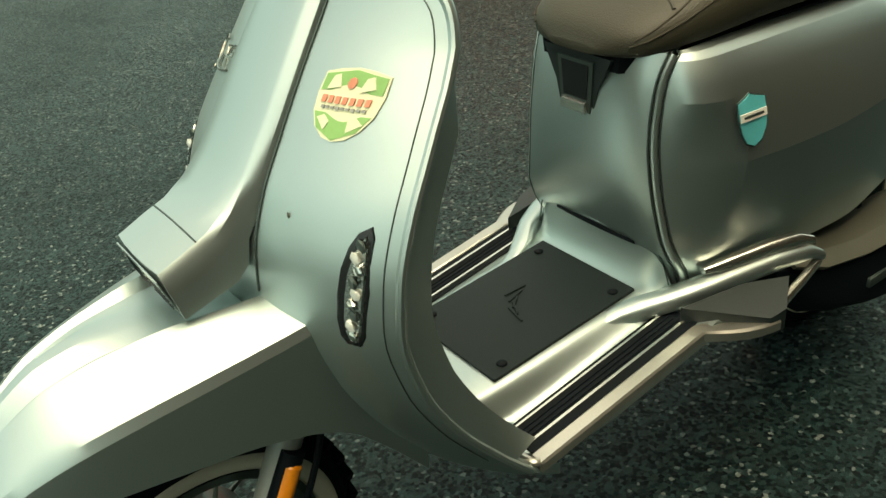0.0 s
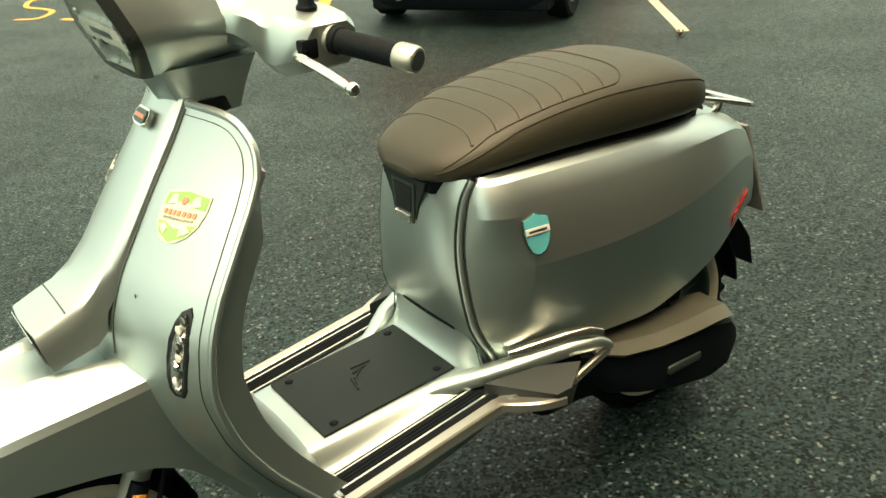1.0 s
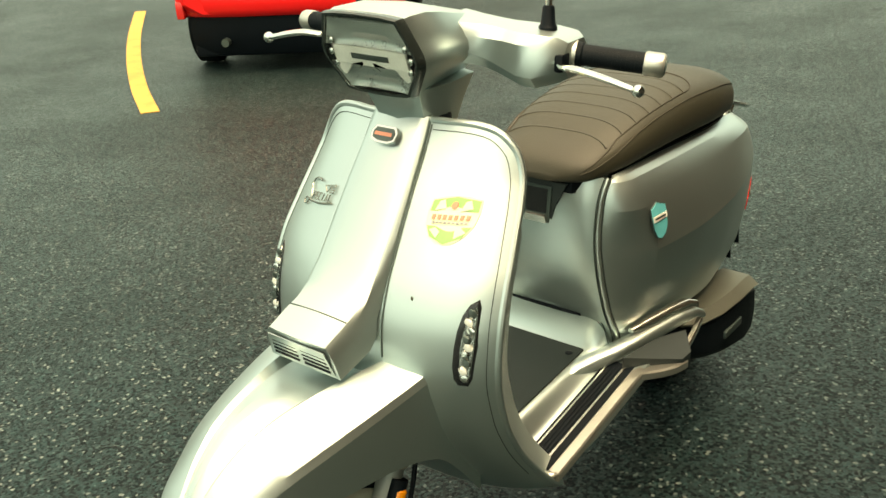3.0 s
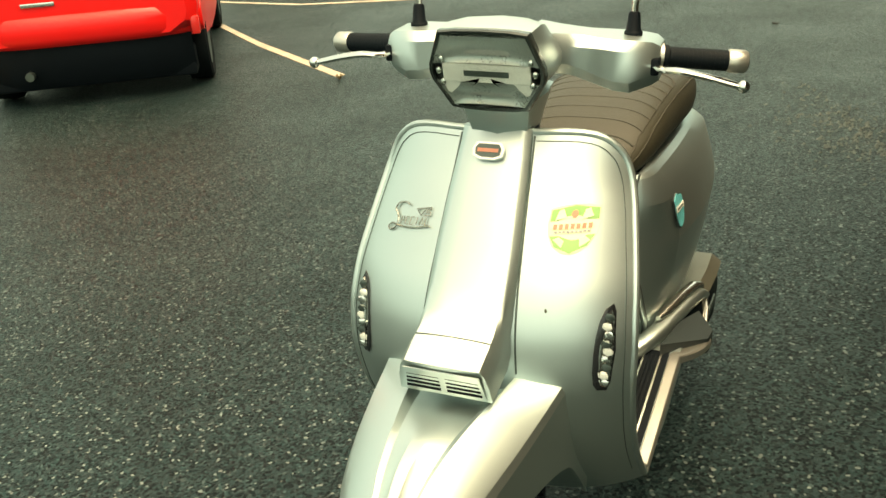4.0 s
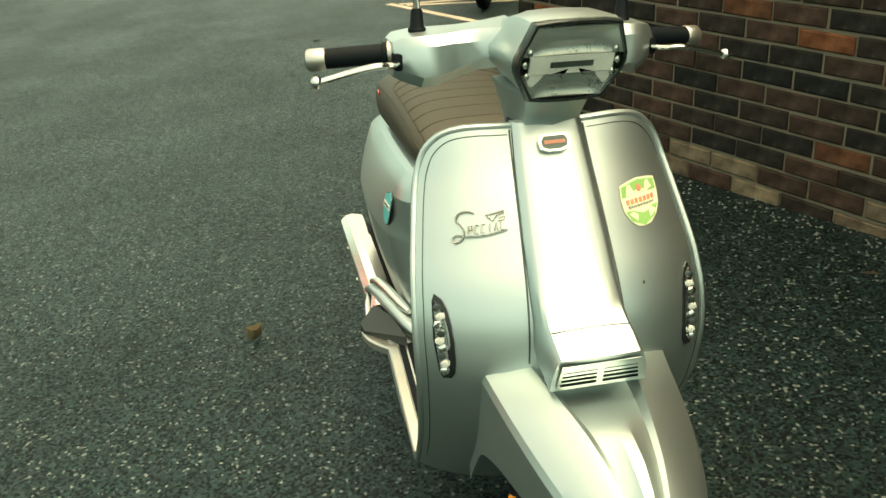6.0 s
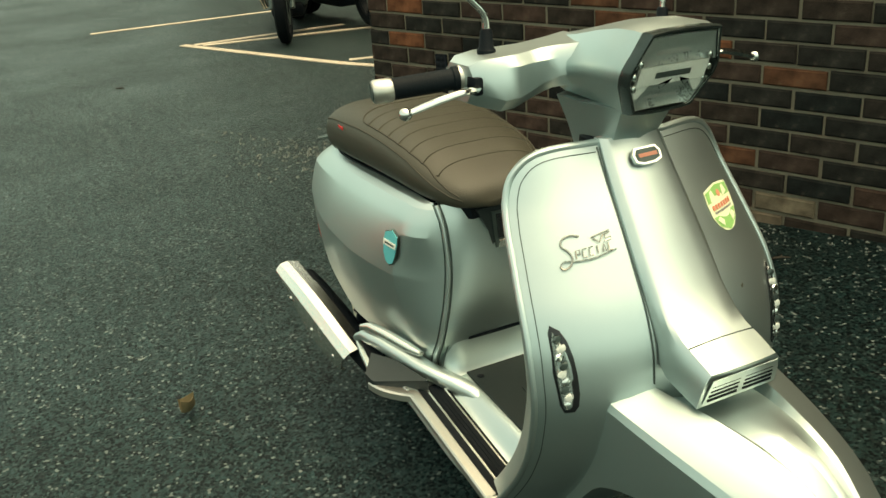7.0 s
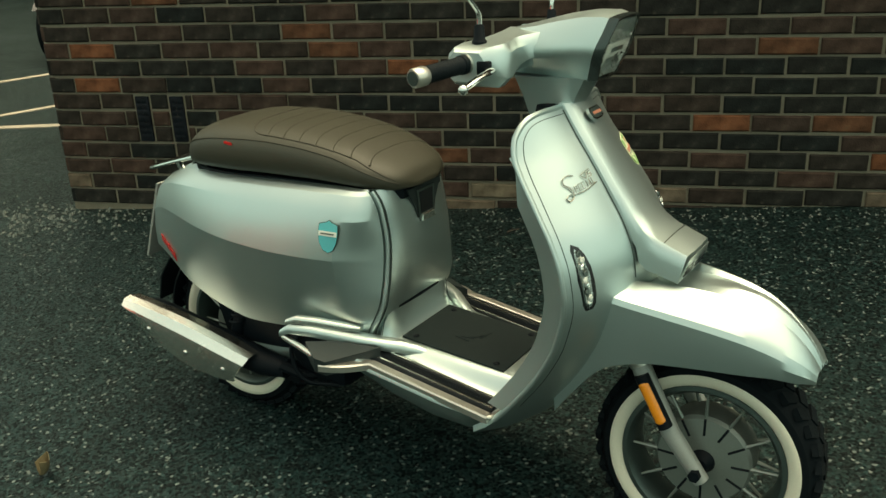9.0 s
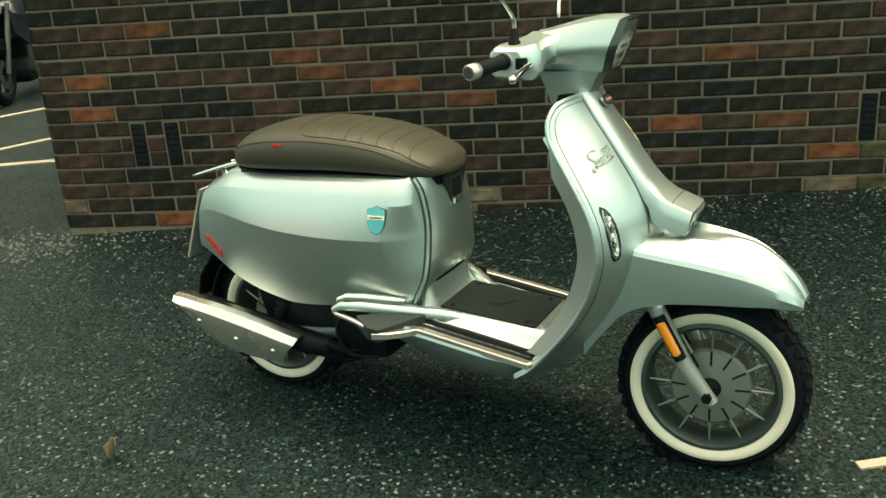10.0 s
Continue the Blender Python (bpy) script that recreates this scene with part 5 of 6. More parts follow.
bracket = part("plate_bracket", loft([[Vector((x, y, z)) for y in (-0.05, 0.05)] + [Vector((x - 0.01, y, z)) for y in (0.05, -0.05)] for x, z in ((-1.48, 0.56), (-1.55, 0.54), (-1.60, 0.47), (-1.63, 0.42))]), BLACK, scooter, "black number plate bracket and flap")
pl = [Vector((-1.572, -0.095, 0.635)), Vector((-1.572, 0.095, 0.635)), Vector((-1.662, 0.095, 0.412)), Vector((-1.662, -0.095, 0.412))]
pn = (pl[1] - pl[0]).cross(pl[2] - pl[1]).normalized()
if pn.x > 0:
    pn = -pn
part("backing_board", prism([p + (p - (pl[0] + pl[2]) / 2) * 0.04 + pn * 0.0045 for p in pl], pn * 0.007), PLATEBACK, bracket, "dull grey plate backing board")
plate = part("number_plate", prism([p + pn * 0.012 for p in pl], pn * 0.003), YELLOWPLATE, bracket, "yellow number plate with dark bars")
for r in range(2):
    q = [pl[0].lerp(pl[3], 0.15 + 0.4 * r + d).lerp(pl[1].lerp(pl[2], 0.15 + 0.4 * r + d), e) + pn * 0.0155 for e, d in ((0.12, 0), (0.88, 0), (0.88, 0.3), (0.12, 0.3))]
    part("plate_bar", prism(q, pn * 0.001), GLOSS, plate)
part("mud_flap", loft([[Vector((x, y, z)) for y in (-w, w)] + [Vector((x - 0.006, y, z)) for y in (w, -w)] for x, w, z in ((-1.44, 0.075, 0.50), (-1.57, 0.08, 0.44), (-1.65, 0.078, 0.34), (-1.675, 0.075, 0.26))]), BLACK, scooter, "black rear mud flap")

# rear hugger over the wheel, engine, covers
hug = []
for k in range(11):
    a = radians(60 + 115 * k / 10)
    hug.append([Vector((-1.36 + 0.262 * math.cos(a), y, 0.21 + 0.262 * math.sin(a))) for y in (-0.075, -0.04, 0, 0.04, 0.075)])
part("rear_hugger", slab(hug, 0.006), BLACK, scooter, "black inner rear mudguard")
engine = part("engine", box((-1.30, -0.13, 0.17), (-0.92, 0.15, 0.40), 0.03), BLACK, scooter, "black engine block")
part("swing_arm", tube([(-0.98, -0.1, 0.26), (-1.15, -0.115, 0.23), (-1.36, -0.115, 0.21)], [0.03, 0.026, 0.03], 12), GUNMETAL, engine)
part("engine_cover", revolve([(0.0, -0.15), (0.05, -0.152), (0.07, -0.14), (0.075, -0.11)], 24, (-1.02, 0, 0.28)), BLACK, engine, "black engine side cover")
part("drain_pipe", tube(spline([(-1.02, -0.15, 0.34), (-1.06, -0.17, 0.28), (-1.03, -0.165, 0.2), (-0.95, -0.12, 0.18)]), 0.006, 8), BLACK, engine)
for s in (-1, 1):
    guard = [(-1.02, 0.24), (-1.06, 0.44), (-1.22, 0.47), (-1.40, 0.50), (-1.43, 0.44), (-1.40, 0.34), (-1.36, 0.20), (-1.28, 0.14), (-1.12, 0.13)]
    part("inner_guard", prism([(x, s * 0.088, z) for x, z in guard], (0, s * 0.012, 0)), BLACK, engine, "black inner guard beside the wheel")
    part("shock_absorber", tube([(-1.30, s * 0.125, 0.26), (-1.22, s * 0.125, 0.46)], 0.02, 14), BLACK, engine, "black shock absorber")
    rings = [Vector((-1.295 + 0.07 * t + 0.024 * math.cos(t * 44), s * 0.125 + 0.024 * math.sin(t * 44), 0.28 + 0.17 * t)) for t in [k / 80 for k in range(81)]]
    part("spring", tube(rings, 0.0045, 6), BLACK, engine)
# drive cover on the left
cover = []
for x, zt, zb, y in ((-1.00, 0.335, 0.26, 0.18), (-1.06, 0.315, 0.21, 0.21), (-1.15, 0.30, 0.18, 0.225), (-1.25, 0.295, 0.15, 0.23), (-1.35, 0.295, 0.13, 0.23), (-1.41, 0.28, 0.135, 0.225), (-1.45, 0.245, 0.16, 0.21)):
    cover.append([Vector((x, 0.13, zt)), Vector((x, y - 0.02, zt)), Vector((x, y, zt - 0.02)), Vector((x, y + 0.004, (zt + zb) / 2)), Vector((x, y, zb + 0.02)), Vector((x, y - 0.02, zb)), Vector((x, 0.13, zb))])
drive = part("drive_cover", loft(cover), BLACK, scooter, "black drive cover")
top = [[Vector((x, y + 0.003, zt - 0.012)), Vector((x, y - 0.018, zt + 0.005)), Vector((x, 0.14, zt + 0.006))] for x, zt, y in ((-1.02, 0.33, 0.195), (-1.08, 0.312, 0.215), (-1.18, 0.30, 0.226), (-1.28, 0.297, 0.23), (-1.36, 0.296, 0.229), (-1.40, 0.288, 0.226))]
part("cover_cap", slab(top, -0.01), BRONZE, drive, "bronze painted cover strip")
part("cover_plate", box((-1.30, 0.225, 0.215), (-1.20, 0.238, 0.235), 0.003), GUNMETAL, drive)
for s in (-1, 1):
    part("centre_stand", tube([(-0.98, s * 0.06, 0.22), (-1.06, s * 0.085, 0.14), (-1.14, s * 0.09, 0.13)], 0.008, 10), BLACK, scooter, "black centre stand leg")

# exhaust on the right with its bright heat shield
muffler = part("muffler", tube([(-1.10, -0.15, 0.205), (-1.17, -0.16, 0.21), (-1.3, -0.17, 0.235), (-1.5, -0.19, 0.285), (-1.56, -0.195, 0.298), (-1.575, -0.195, 0.302)], [0.026, 0.036, 0.04, 0.04, 0.036, 0.025], 18), BLACK, scooter, "black muffler")
part("exhaust_pipe", tube(spline([(-1.0, -0.08, 0.2), (-1.05, -0.13, 0.19), (-1.11, -0.165, 0.22)]), 0.016, 10), BLACK, muffler)
hs = []
for k in range(13):
    t = k / 12
    top = Vector((-1.176 - 0.434 * t, -0.218 - 0.034 * t ** 0.8, 0.242 + 0.098 * t + 0.012 * math.sin(math.pi * t)))
    low = Vector((-1.245 - 0.325 * t, -0.216 - 0.030 * t ** 0.8, 0.158 + 0.135 * t ** 2.6))
    hs.append([top + Vector((0.004, 0.055, 0.000)), top + Vector((0, 0.026, 0.006)), top + Vector((0, 0.004, 0.002)), top.lerp(low, 0.14) + Vector((0, -0.012, -0.004)), top.lerp(low, 0.30) + Vector((0, -0.014, 0)), top.lerp(low, 0.6) + Vector((0, -0.012, 0)), top.lerp(low, 0.94) + Vector((0, -0.006, 0)), low + Vector((0, 0.006, 0))])
shieldp = part("heat_shield", slab(hs, 0.004), POLISHED, muffler, "polished metal heat shield", 14)
for t in (0.12, 0.46, 0.8):
    p = Vector((-1.176 - 0.434 * t, -0.230 - 0.034 * t ** 0.8, 0.242 + 0.098 * t)).lerp(Vector((-1.245 - 0.325 * t, -0.228 - 0.030 * t ** 0.8, 0.158 + 0.135 * t ** 2.6)), 0.55)
    bm = bmesh.new()
    bmesh.ops.create_uvsphere(bm, u_segments=10, v_segments=6, radius=0.008)
    part("screw", moved(bm, Matrix.Translation(p) @ Matrix.Diagonal((1, 0.6, 1, 1))), CHROME, shieldp)

# rear rack: bright bar on two posts
rack = part("grab_rail", tube(spline([(-1.40, 0.098, 0.742), (-1.50, 0.10, 0.715), (-1.585, 0.095, 0.690), (-1.60, 0.06, 0.686), (-1.60, -0.06, 0.686), (-1.585, -0.095, 0.690), (-1.50, -0.10, 0.715), (-1.40, -0.098, 0.742)], 5), 0.0095, 10, flat=0.7), CHROME, scooter, "chrome rear grab rail")
for s in (-1, 1):
    part("rail_post", tube([(-1.475, s * 0.098, 0.724), (-1.468, s * 0.09, 0.685)], 0.009, 10), CHROME, rack)
    part("seat_hinge", loft([[Vector((-1.33 - 0.05 * t, s * (0.11 + 0.02 * c), 0.728 + 0.02 * math.sin(t * 3.1) + d)) for c, d in ((-1, 0), (1, 0), (1, 0.008), (-1, 0.008))] for t in (0, 0.3, 0.6, 1)]), CHROME, rack)

# ---- seat ----
SEAT_TOP = [(-0.720, 0.742), (-0.733, 0.764), (-0.76, 0.783), (-0.81, 0.804), (-0.88, 0.829), (-1.00, 0.850), (-1.12, 0.858), (-1.24, 0.854), (-1.33, 0.838), (-1.385, 0.810), (-1.42, 0.770), (-1.43, 0.752)]
SEAT_BOT = [(-0.720, 0.730), (-0.755, 0.724), (-0.82, 0.726), (-0.95, 0.730), (-1.10, 0.728), (-1.25, 0.724), (-1.38, 0.722), (-1.43, 0.736)]
SEAT_W = [(-0.720, 0.045), (-0.731, 0.083), (-0.755, 0.113), (-0.81, 0.136), (-0.88, 0.150), (-1.05, 0.162), (-1.20, 0.168), (-1.32, 0.158), (-1.385, 0.13), (-1.42, 0.09), (-1.43, 0.055)]


def seat_point(x, a, lift=0.0):
    """a: angle from the right edge (0) over the top (pi / 2) to the left edge (pi)."""
    t, b, w = curve_at(SEAT_TOP, x), curve_at(SEAT_BOT, x), curve_at(SEAT_W, x)
    mid = b + (t - b) * 0.38
    c, s = math.cos(a), math.sin(a)
    y = -w * math.copysign(abs(c) ** 0.60, c)
    if s >= 0:
        z = mid + (t - mid) * abs(s) ** 0.68
    else:
        z = mid - (mid - b) * abs(s) ** 0.5
        y *= 1 - 0.12 * abs(s)
    return Vector((x, y + math.copysign(lift, y) * abs(c), z + lift * max(0, s)))


def build_seat():
    xs = [-0.720 - 0.710 * (0.5 - 0.5 * math.cos(math.pi * k / 44)) for k in range(45)]
    n = 40
    rings = [[seat_point(x, 2 * math.pi * k / n) for k in range(n)] for x in xs]
    seat = part("seat", loft(rings), LEATHER, scooter, "brown leather-look dual seat with quilted rider pad", 60)
    def line(pts, r=0.0012, mat=THREAD, lift=-0.0003):
        part("stitching" if mat is THREAD else "quilted_rib", tube([seat_point(x, a, lift) for x, a in pts], r, 6), mat, seat)
    for s in (0, 1):
        f = (lambda a: a) if s == 0 else (lambda a: math.pi - a)
        # piping along the flank, and the outline of the rider's pad
        line([(-0.737 - 0.645 * k / 40, f(0.10 + 0.30 * min(1, k / 9) ** 0.7 + 0.10 * math.sin(3 * k / 40))) for k in range(41)], 0.0017, THREAD, 0.0004)
        line([(-0.742 - 0.36 * k / 24, f(0.30 + 0.42 * min(1, k / 6) ** 0.8)) for k in range(25)] + [(-1.102 - 0.062 * math.sin(1.5708 * k / 10), f(0.72 + (math.pi / 2 - 0.72) * (1 - math.cos(1.5708 * k / 10)))) for k in range(1, 11)], 0.0015, THREAD, 0.0003)
    for i in range(7):
        x0 = -0.80 - 0.048 * i
        a0 = 0.73
        line([(x0 - 0.018 * math.sin(math.pi * k / 16), a0 + (math.pi - 2 * a0) * k / 16) for k in range(17)], 0.0034, LEATHER, -0.0024)
    q = [seat_point(-1.20 - 0.008 * u, 0.33, 0.0015) + Vector((0, 0, 0.004 * h)) for u, h in ((-1.6, 0.4), (1.6, 1.2), (1.6, -0.4), (-1.6, -1.2))]
    part("seat_tag", prism(q, (0, -0.002, 0)), RED, seat, "small red woven tag")
    skirt = loft([[Vector((x, (curve_at(SEAT_W, x) * 0.86) * v, curve_at(SEAT_BOT, x) + dz)) for v, dz in ((-1, 0.006), (1, 0.006), (0.96, -0.02), (-0.96, -0.02))] for x in [-0.735 - 0.665 * k / 14 for k in range(15)]])
    part("seat_base", skirt, BLACK, seat, "black seat base")


build_seat()


# ---- brick wall ----
COURSE, LENGTH, JOINT = 0.075, 0.225, 0.010
FIRST = 0.045
WALL_L, WALL_R, WALL_T = -2.825, 4.6, 3.2
wall = tagged(finish("wall_north", box((WALL_L + 0.004, 0.006, -0.5), (WALL_R, 5.0, WALL_T)), MORTAR, smooth=False), "brown brick wall with pale mortar joints and air bricks", "wall", kind="structure")
tagged(finish("roof", box((WALL_L - 0.12, -0.14, WALL_T + 0.002), (WALL_R + 0.12, 5.1, WALL_T + 0.16), 0.02), DARKGREY), "flat dark roof edge of the brick building", "roof", kind="structure")
# unseen wall, added to block low sky from the ground's reflections
tagged(finish("wall_far", box((-26, 14, -1.0), (6, 14.4, 11.0)), BRICK, smooth=False), "added unseen brick wall that keeps low sky light off the ground", "wall", kind="structure")
VENTS = [(-2.412, 4), (-2.245, 4), (0.893, 4)]
ORANGES = {(9, 0.225), (5, 0.0), (5, 0.45), (9, -1.575), (10, -1.6875), (3, -1.125), (2, 1.125), (12, -2.36), (7, -2.70), (9, -2.70), (3, 0.675)}


def in_vent(x0, x1, k):
    return any(k in (4, 5, 6) and x0 < v + 0.075 and x1 > v - 0.01 for v, _ in VENTS)


def brick_mesh(name, x0, x1, mat):
    """A brick face with worn, chamfered arrises."""
    bm = bmesh.new()
    h, l = COURSE - JOINT, x1 - x0
    c = 0.006
    rings = [[Vector((x, -0.004 if d else 0.001, z)) for x, z in ((0 + c * (d == 1), 0 + c * (d == 1)), (l - c * (d == 1), 0 + c * (d == 1)), (l - c * (d == 1), h - c * (d == 1)), (0 + c * (d == 1), h - c * (d == 1)))] for d in (0, 1)]
    back = [Vector((p.x, 0.03, p.z)) for p in rings[0]]
    vs = [[bm.verts.new(p) for p in r] for r in (back, rings[0], rings[1])]
    for a, b in zip(vs, vs[1:]):
        for k in range(4):
            bm.faces.new((a[k], a[(k + 1) % 4], b[(k + 1) % 4], b[k]))
    bm.faces.new(vs[-1])
    bmesh.ops.recalc_face_normals(bm, faces=bm.faces[:])
    me = bpy.data.meshes.new(name)
    bm.to_mesh(me)
    bm.free()
    me.materials.append(mat)
    return me


def lay_wall():
    rng = random.Random(5)
    shared = {}
    verts, faces = [], []
    count = 0
    for k in range(0, int((WALL_T - FIRST) / COURSE) + 1):
        z = FIRST + COURSE * (k - 1) + JOINT / 2
        x = -2.925 if k % 2 else -2.8125
        while x < WALL_R:
            x0, x1 = max(x, WALL_L) + JOINT / 2, min(x + LENGTH, WALL_R) - JOINT / 2
            spot = round(x, 4)
            pieces = [(x0, x1)]
            if in_vent(x0, x1, k):
                pieces = []
                edges = sorted([v for v, _ in VENTS if x0 - 0.2 < v < x1 + 0.2])
                a = x0
                for v in edges:
                    if v - 0.012 > a:
                        pieces.append((a, min(x1, v - 0.012)))
                    a = max(a, v + 0.075)
                if a < x1:
                    pieces.append((a, x1))
            for a, b in pieces:
                if b - a < 0.02:
                    continue
                if any(abs(spot - ox) < 0.02 and k == ok for ok, ox in ORANGES) or rng.random() < 0.02:
                    mat = ORANGEBRICK
                elif x0 > 0.62 and k <= 4 and rng.random() < 0.55:
                    mat = MOSSBRICK
                elif k <= 1 and rng.random() < 0.45:
                    mat = BUFFBRICK
                else:
                    mat = BRICK
                dy, dz = rng.uniform(-0.0025, 0.0025), rng.uniform(-0.0015, 0.0015)
                near = 0 <= k <= 13 and x0 < 1.9
                if near and count < 300:
                    key = (round(b - a, 2), mat.name)
                    if key not in shared:
                        shared[key] = brick_mesh("brick", 0, b - a, mat)
                    ob = new("brick", shared[key])
                    ob.location = (a + rng.uniform(-0.002, 0.002), dy, z + dz)
                    ob.rotation_euler = (0, radians(rng.uniform(-0.35, 0.35)), 0)
                    ob.scale = (rng.uniform(0.985, 1.005), 1, rng.uniform(0.94, 1.02))
                    ob.parent = wall
                    count += 1
                else:
                    i = len(verts)
                    h = COURSE - JOINT
                    for d, yy in ((0, 0.03), (0.0, 0.001), (0.004, -0.004)):
                        verts += [(a + d, yy + dy, z + d), (b - d, yy + dy, z + d), (b - d, yy + dy, z + h - d), (a + d, yy + dy, z + h - d)]
                    for r in (0, 4):
                        faces += [(i + r + q, i + r + (q + 1) % 4, i + r + 4 + (q + 1) % 4, i + r + 4 + q) for q in range(4)]
                    faces.append((i + 8, i + 9, i + 10, i + 11))
            x += LENGTH
    # the return of the building, round the corner
    for k in range(0, int((WALL_T - FIRST) / COURSE) + 1):
        z = FIRST + COURSE * (k - 1) + JOINT / 2
        y = 0.0 if k % 2 else -0.1125
        while y < 5.0:
            a, b = max(y, 0.0) + JOINT / 2, min(y + LENGTH, 5.0) - JOINT / 2
            if b - a > 0.02:
                i = len(verts)
                h, dx = COURSE - JOINT, rng.uniform(-0.0025, 0.0025)
                for d, off in ((0, 0.03), (0.0, 0.001), (0.004, -0.004)):
                    xx = WALL_L + off + dx
                    verts += [(xx, b - d, z + d), (xx, a + d, z + d), (xx, a + d, z + h - d), (xx, b - d, z + h - d)]
                for r in (0, 4):
                    faces += [(i + r + q, i + r + (q + 1) % 4, i + r + 4 + (q + 1) % 4, i + r + 4 + q) for q in range(4)]
                faces.append((i + 8, i + 9, i + 10, i + 11))
            y += LENGTH
    me = bpy.data.meshes.new("brickwork")
    me.from_pydata(verts, [], faces)
    me.materials.append(BRICK)
    ob = new("brickwork", me)
    ob.parent = wall
    ob["kind"] = "stuff"


for v, k in VENTS:
    z0 = FIRST + COURSE * 3 + 0.006
    vent = tagged(finish("air_brick", box((v, -0.006, z0), (v + 0.064, 0.03, z0 + 0.205), 0.004), VENTCLAY), "dark clay air brick with square holes, set upright in the wall", "air brick", "air bricks in the wall")
    # raised black blocks, with the shade of the openings in their colour
    for r in range(7):
        for c in range(2):
            x, z = v + 0.007 + 0.027 * c, z0 + 0.010 + 0.0275 * r
            part("hole", box((x, -0.0068, z), (x + 0.023, -0.002, z + 0.020), 0.002), BLACK, vent, "black block with an opening's shade put into its colour")


# ---- things in the car park ----
def build_car():
    """Rear of a red hatchback: body shell, bumper, lamps, plate, wheels."""
    base = ground_z(-7.0, -5.3)
    m = pose(-5.74, -4.79, base, 0, 0, 193.0)      # x ahead, so the tail faces the scooter
    car = thing("car", "bright red parked hatchback seen from behind", "car", m)
    # stations: x forward, half width, bottom, waist, roof, roof half width
    st = [(0.0, 0.76, 0.50, 0.80, 1.02, 0.66), (0.06, 0.84, 0.48, 0.88, 1.10, 0.62), (0.25, 0.87, 0.42, 0.90, 1.38, 0.58), (0.55, 0.88, 0.30, 0.92, 1.46, 0.60), (1.2, 0.885, 0.24, 0.92, 1.50, 0.62), (2.0, 0.885, 0.22, 0.90, 1.47, 0.61), (2.7, 0.88, 0.22, 0.88, 1.20, 0.58), (3.1, 0.87, 0.24, 0.86, 0.96, 0.60), (3.7, 0.82, 0.28, 0.72, 0.80, 0.62), (3.95, 0.70, 0.34, 0.60, 0.64, 0.55)]
    rings = []
    for x, w, zb, zw, zr, wr in st:
        half = [(0, zb), (w * 0.8, zb), (w * 0.97, zb + 0.08), (w, (zb + zw) / 2), (w * 0.985, zw), (wr + (w - wr) * 0.2, zw + (zr - zw) * 0.75), (wr * 0.8, zr - 0.02), (0, zr)]
        rings.append([Vector((x, y, z)) for y, z in half] + [Vector((x, -y, z)) for y, z in reversed(half[1:-1])])
    part("body", loft(rings), CARPAINT, car, "bright red paintwork", 30)
    bump = []
    for y in [-0.86 + 0.172 * k for k in range(11)]:
        off = 0.18 * (abs(y) / 0.86) ** 4
        bump.append([Vector((off + d, y, z)) for d, z in ((0.06, 0.72), (-0.03, 0.69), (-0.05, 0.62), (-0.045, 0.53), (-0.02, 0.475), (0.06, 0.46))])
    part("bumper", slab(bump, 0.03), CARPAINT, car, "red rear bumper", 70)
    low = [[Vector((0.12 * (abs(y) / 0.8) ** 3 + d, y, z)) for d, z in ((0.0, 0.485), (0.01, 0.38), (0.05, 0.22), (0.10, 0.15))] for y in [-0.76 + 0.152 * k for k in range(11)]]
    part("diffuser", slab(low, 0.03), BLACK, car, "black lower bumper insert")
    part("exhaust_tip", tube([(-0.02, 0.45, 0.27), (0.2, 0.45, 0.27)], 0.032, 14), GUNMETAL, car)
    part("underbody", box((0.14, -0.76, 0.13), (3.7, 0.76, 0.36), 0.03), BLACK, car)
    pl_ = part("number_plate", box((-0.02, -0.31, 0.90), (0.03, 0.21, 1.01), 0.004), YELLOWPLATE, car, "yellow number plate with dark bars")
    for k in range(7):
        part("plate_bar", box((-0.023, -0.27 + 0.065 * k, 0.92), (-0.019, -0.23 + 0.065 * k, 0.99)), GLOSS, pl_)
    for s in (-1, 1):
        part("tail_lamp", box((0.0, min(s * 0.62, s * 0.84), 0.78), (0.12, max(s * 0.62, s * 0.84), 0.98), 0.02), RED, car, "red tail lamp")
        part("reflector", box((0.03, min(s * 0.77, s * 0.835), 0.46), (0.15, max(s * 0.77, s * 0.835), 0.60), 0.012), RED, car)
    part("tailgate_seam", tube([(0.015 + 0.11 * (abs(y) / 0.76) ** 4, y, 0.735 + 0.02 * (abs(y) / 0.76) ** 2) for y in [-0.76 + 0.152 * k for k in range(11)]], 0.008, 6), BLACK, car)
    part("badge_lettering", box((-0.012, 0.16, 0.77), (0.02, 0.40, 0.80), 0.004), CHROME, car, "bright lettering strip")
    part("rear_window", prism([(0.075, -0.55, 1.02), (0.075, 0.55, 1.02), (0.235, 0.5, 1.34), (0.235, -0.5, 1.34)], (-0.012, 0, 0.006)), GLOSS, car, "dark rear window")
    for x in (0.62, 3.12):
        for s in (-1, 1):
            w = revolve([(0.2, -0.09), (0.28, -0.1), (0.305, -0.085), (0.31, 0), (0.305, 0.085), (0.28, 0.1), (0.2, 0.09)], 36, (x, s * 0.76, 0.31), closed=True)
            wob = part("wheel", w, RUBBER, car, "black tyre")
            part("rim", revolve([(0.02, s * 0.07), (0.19, s * 0.09), (0.2, s * 0.05), (0.2, -s * 0.08)], 24, (x, s * 0.76, 0.31)), GUNMETAL, wob)


build_car()


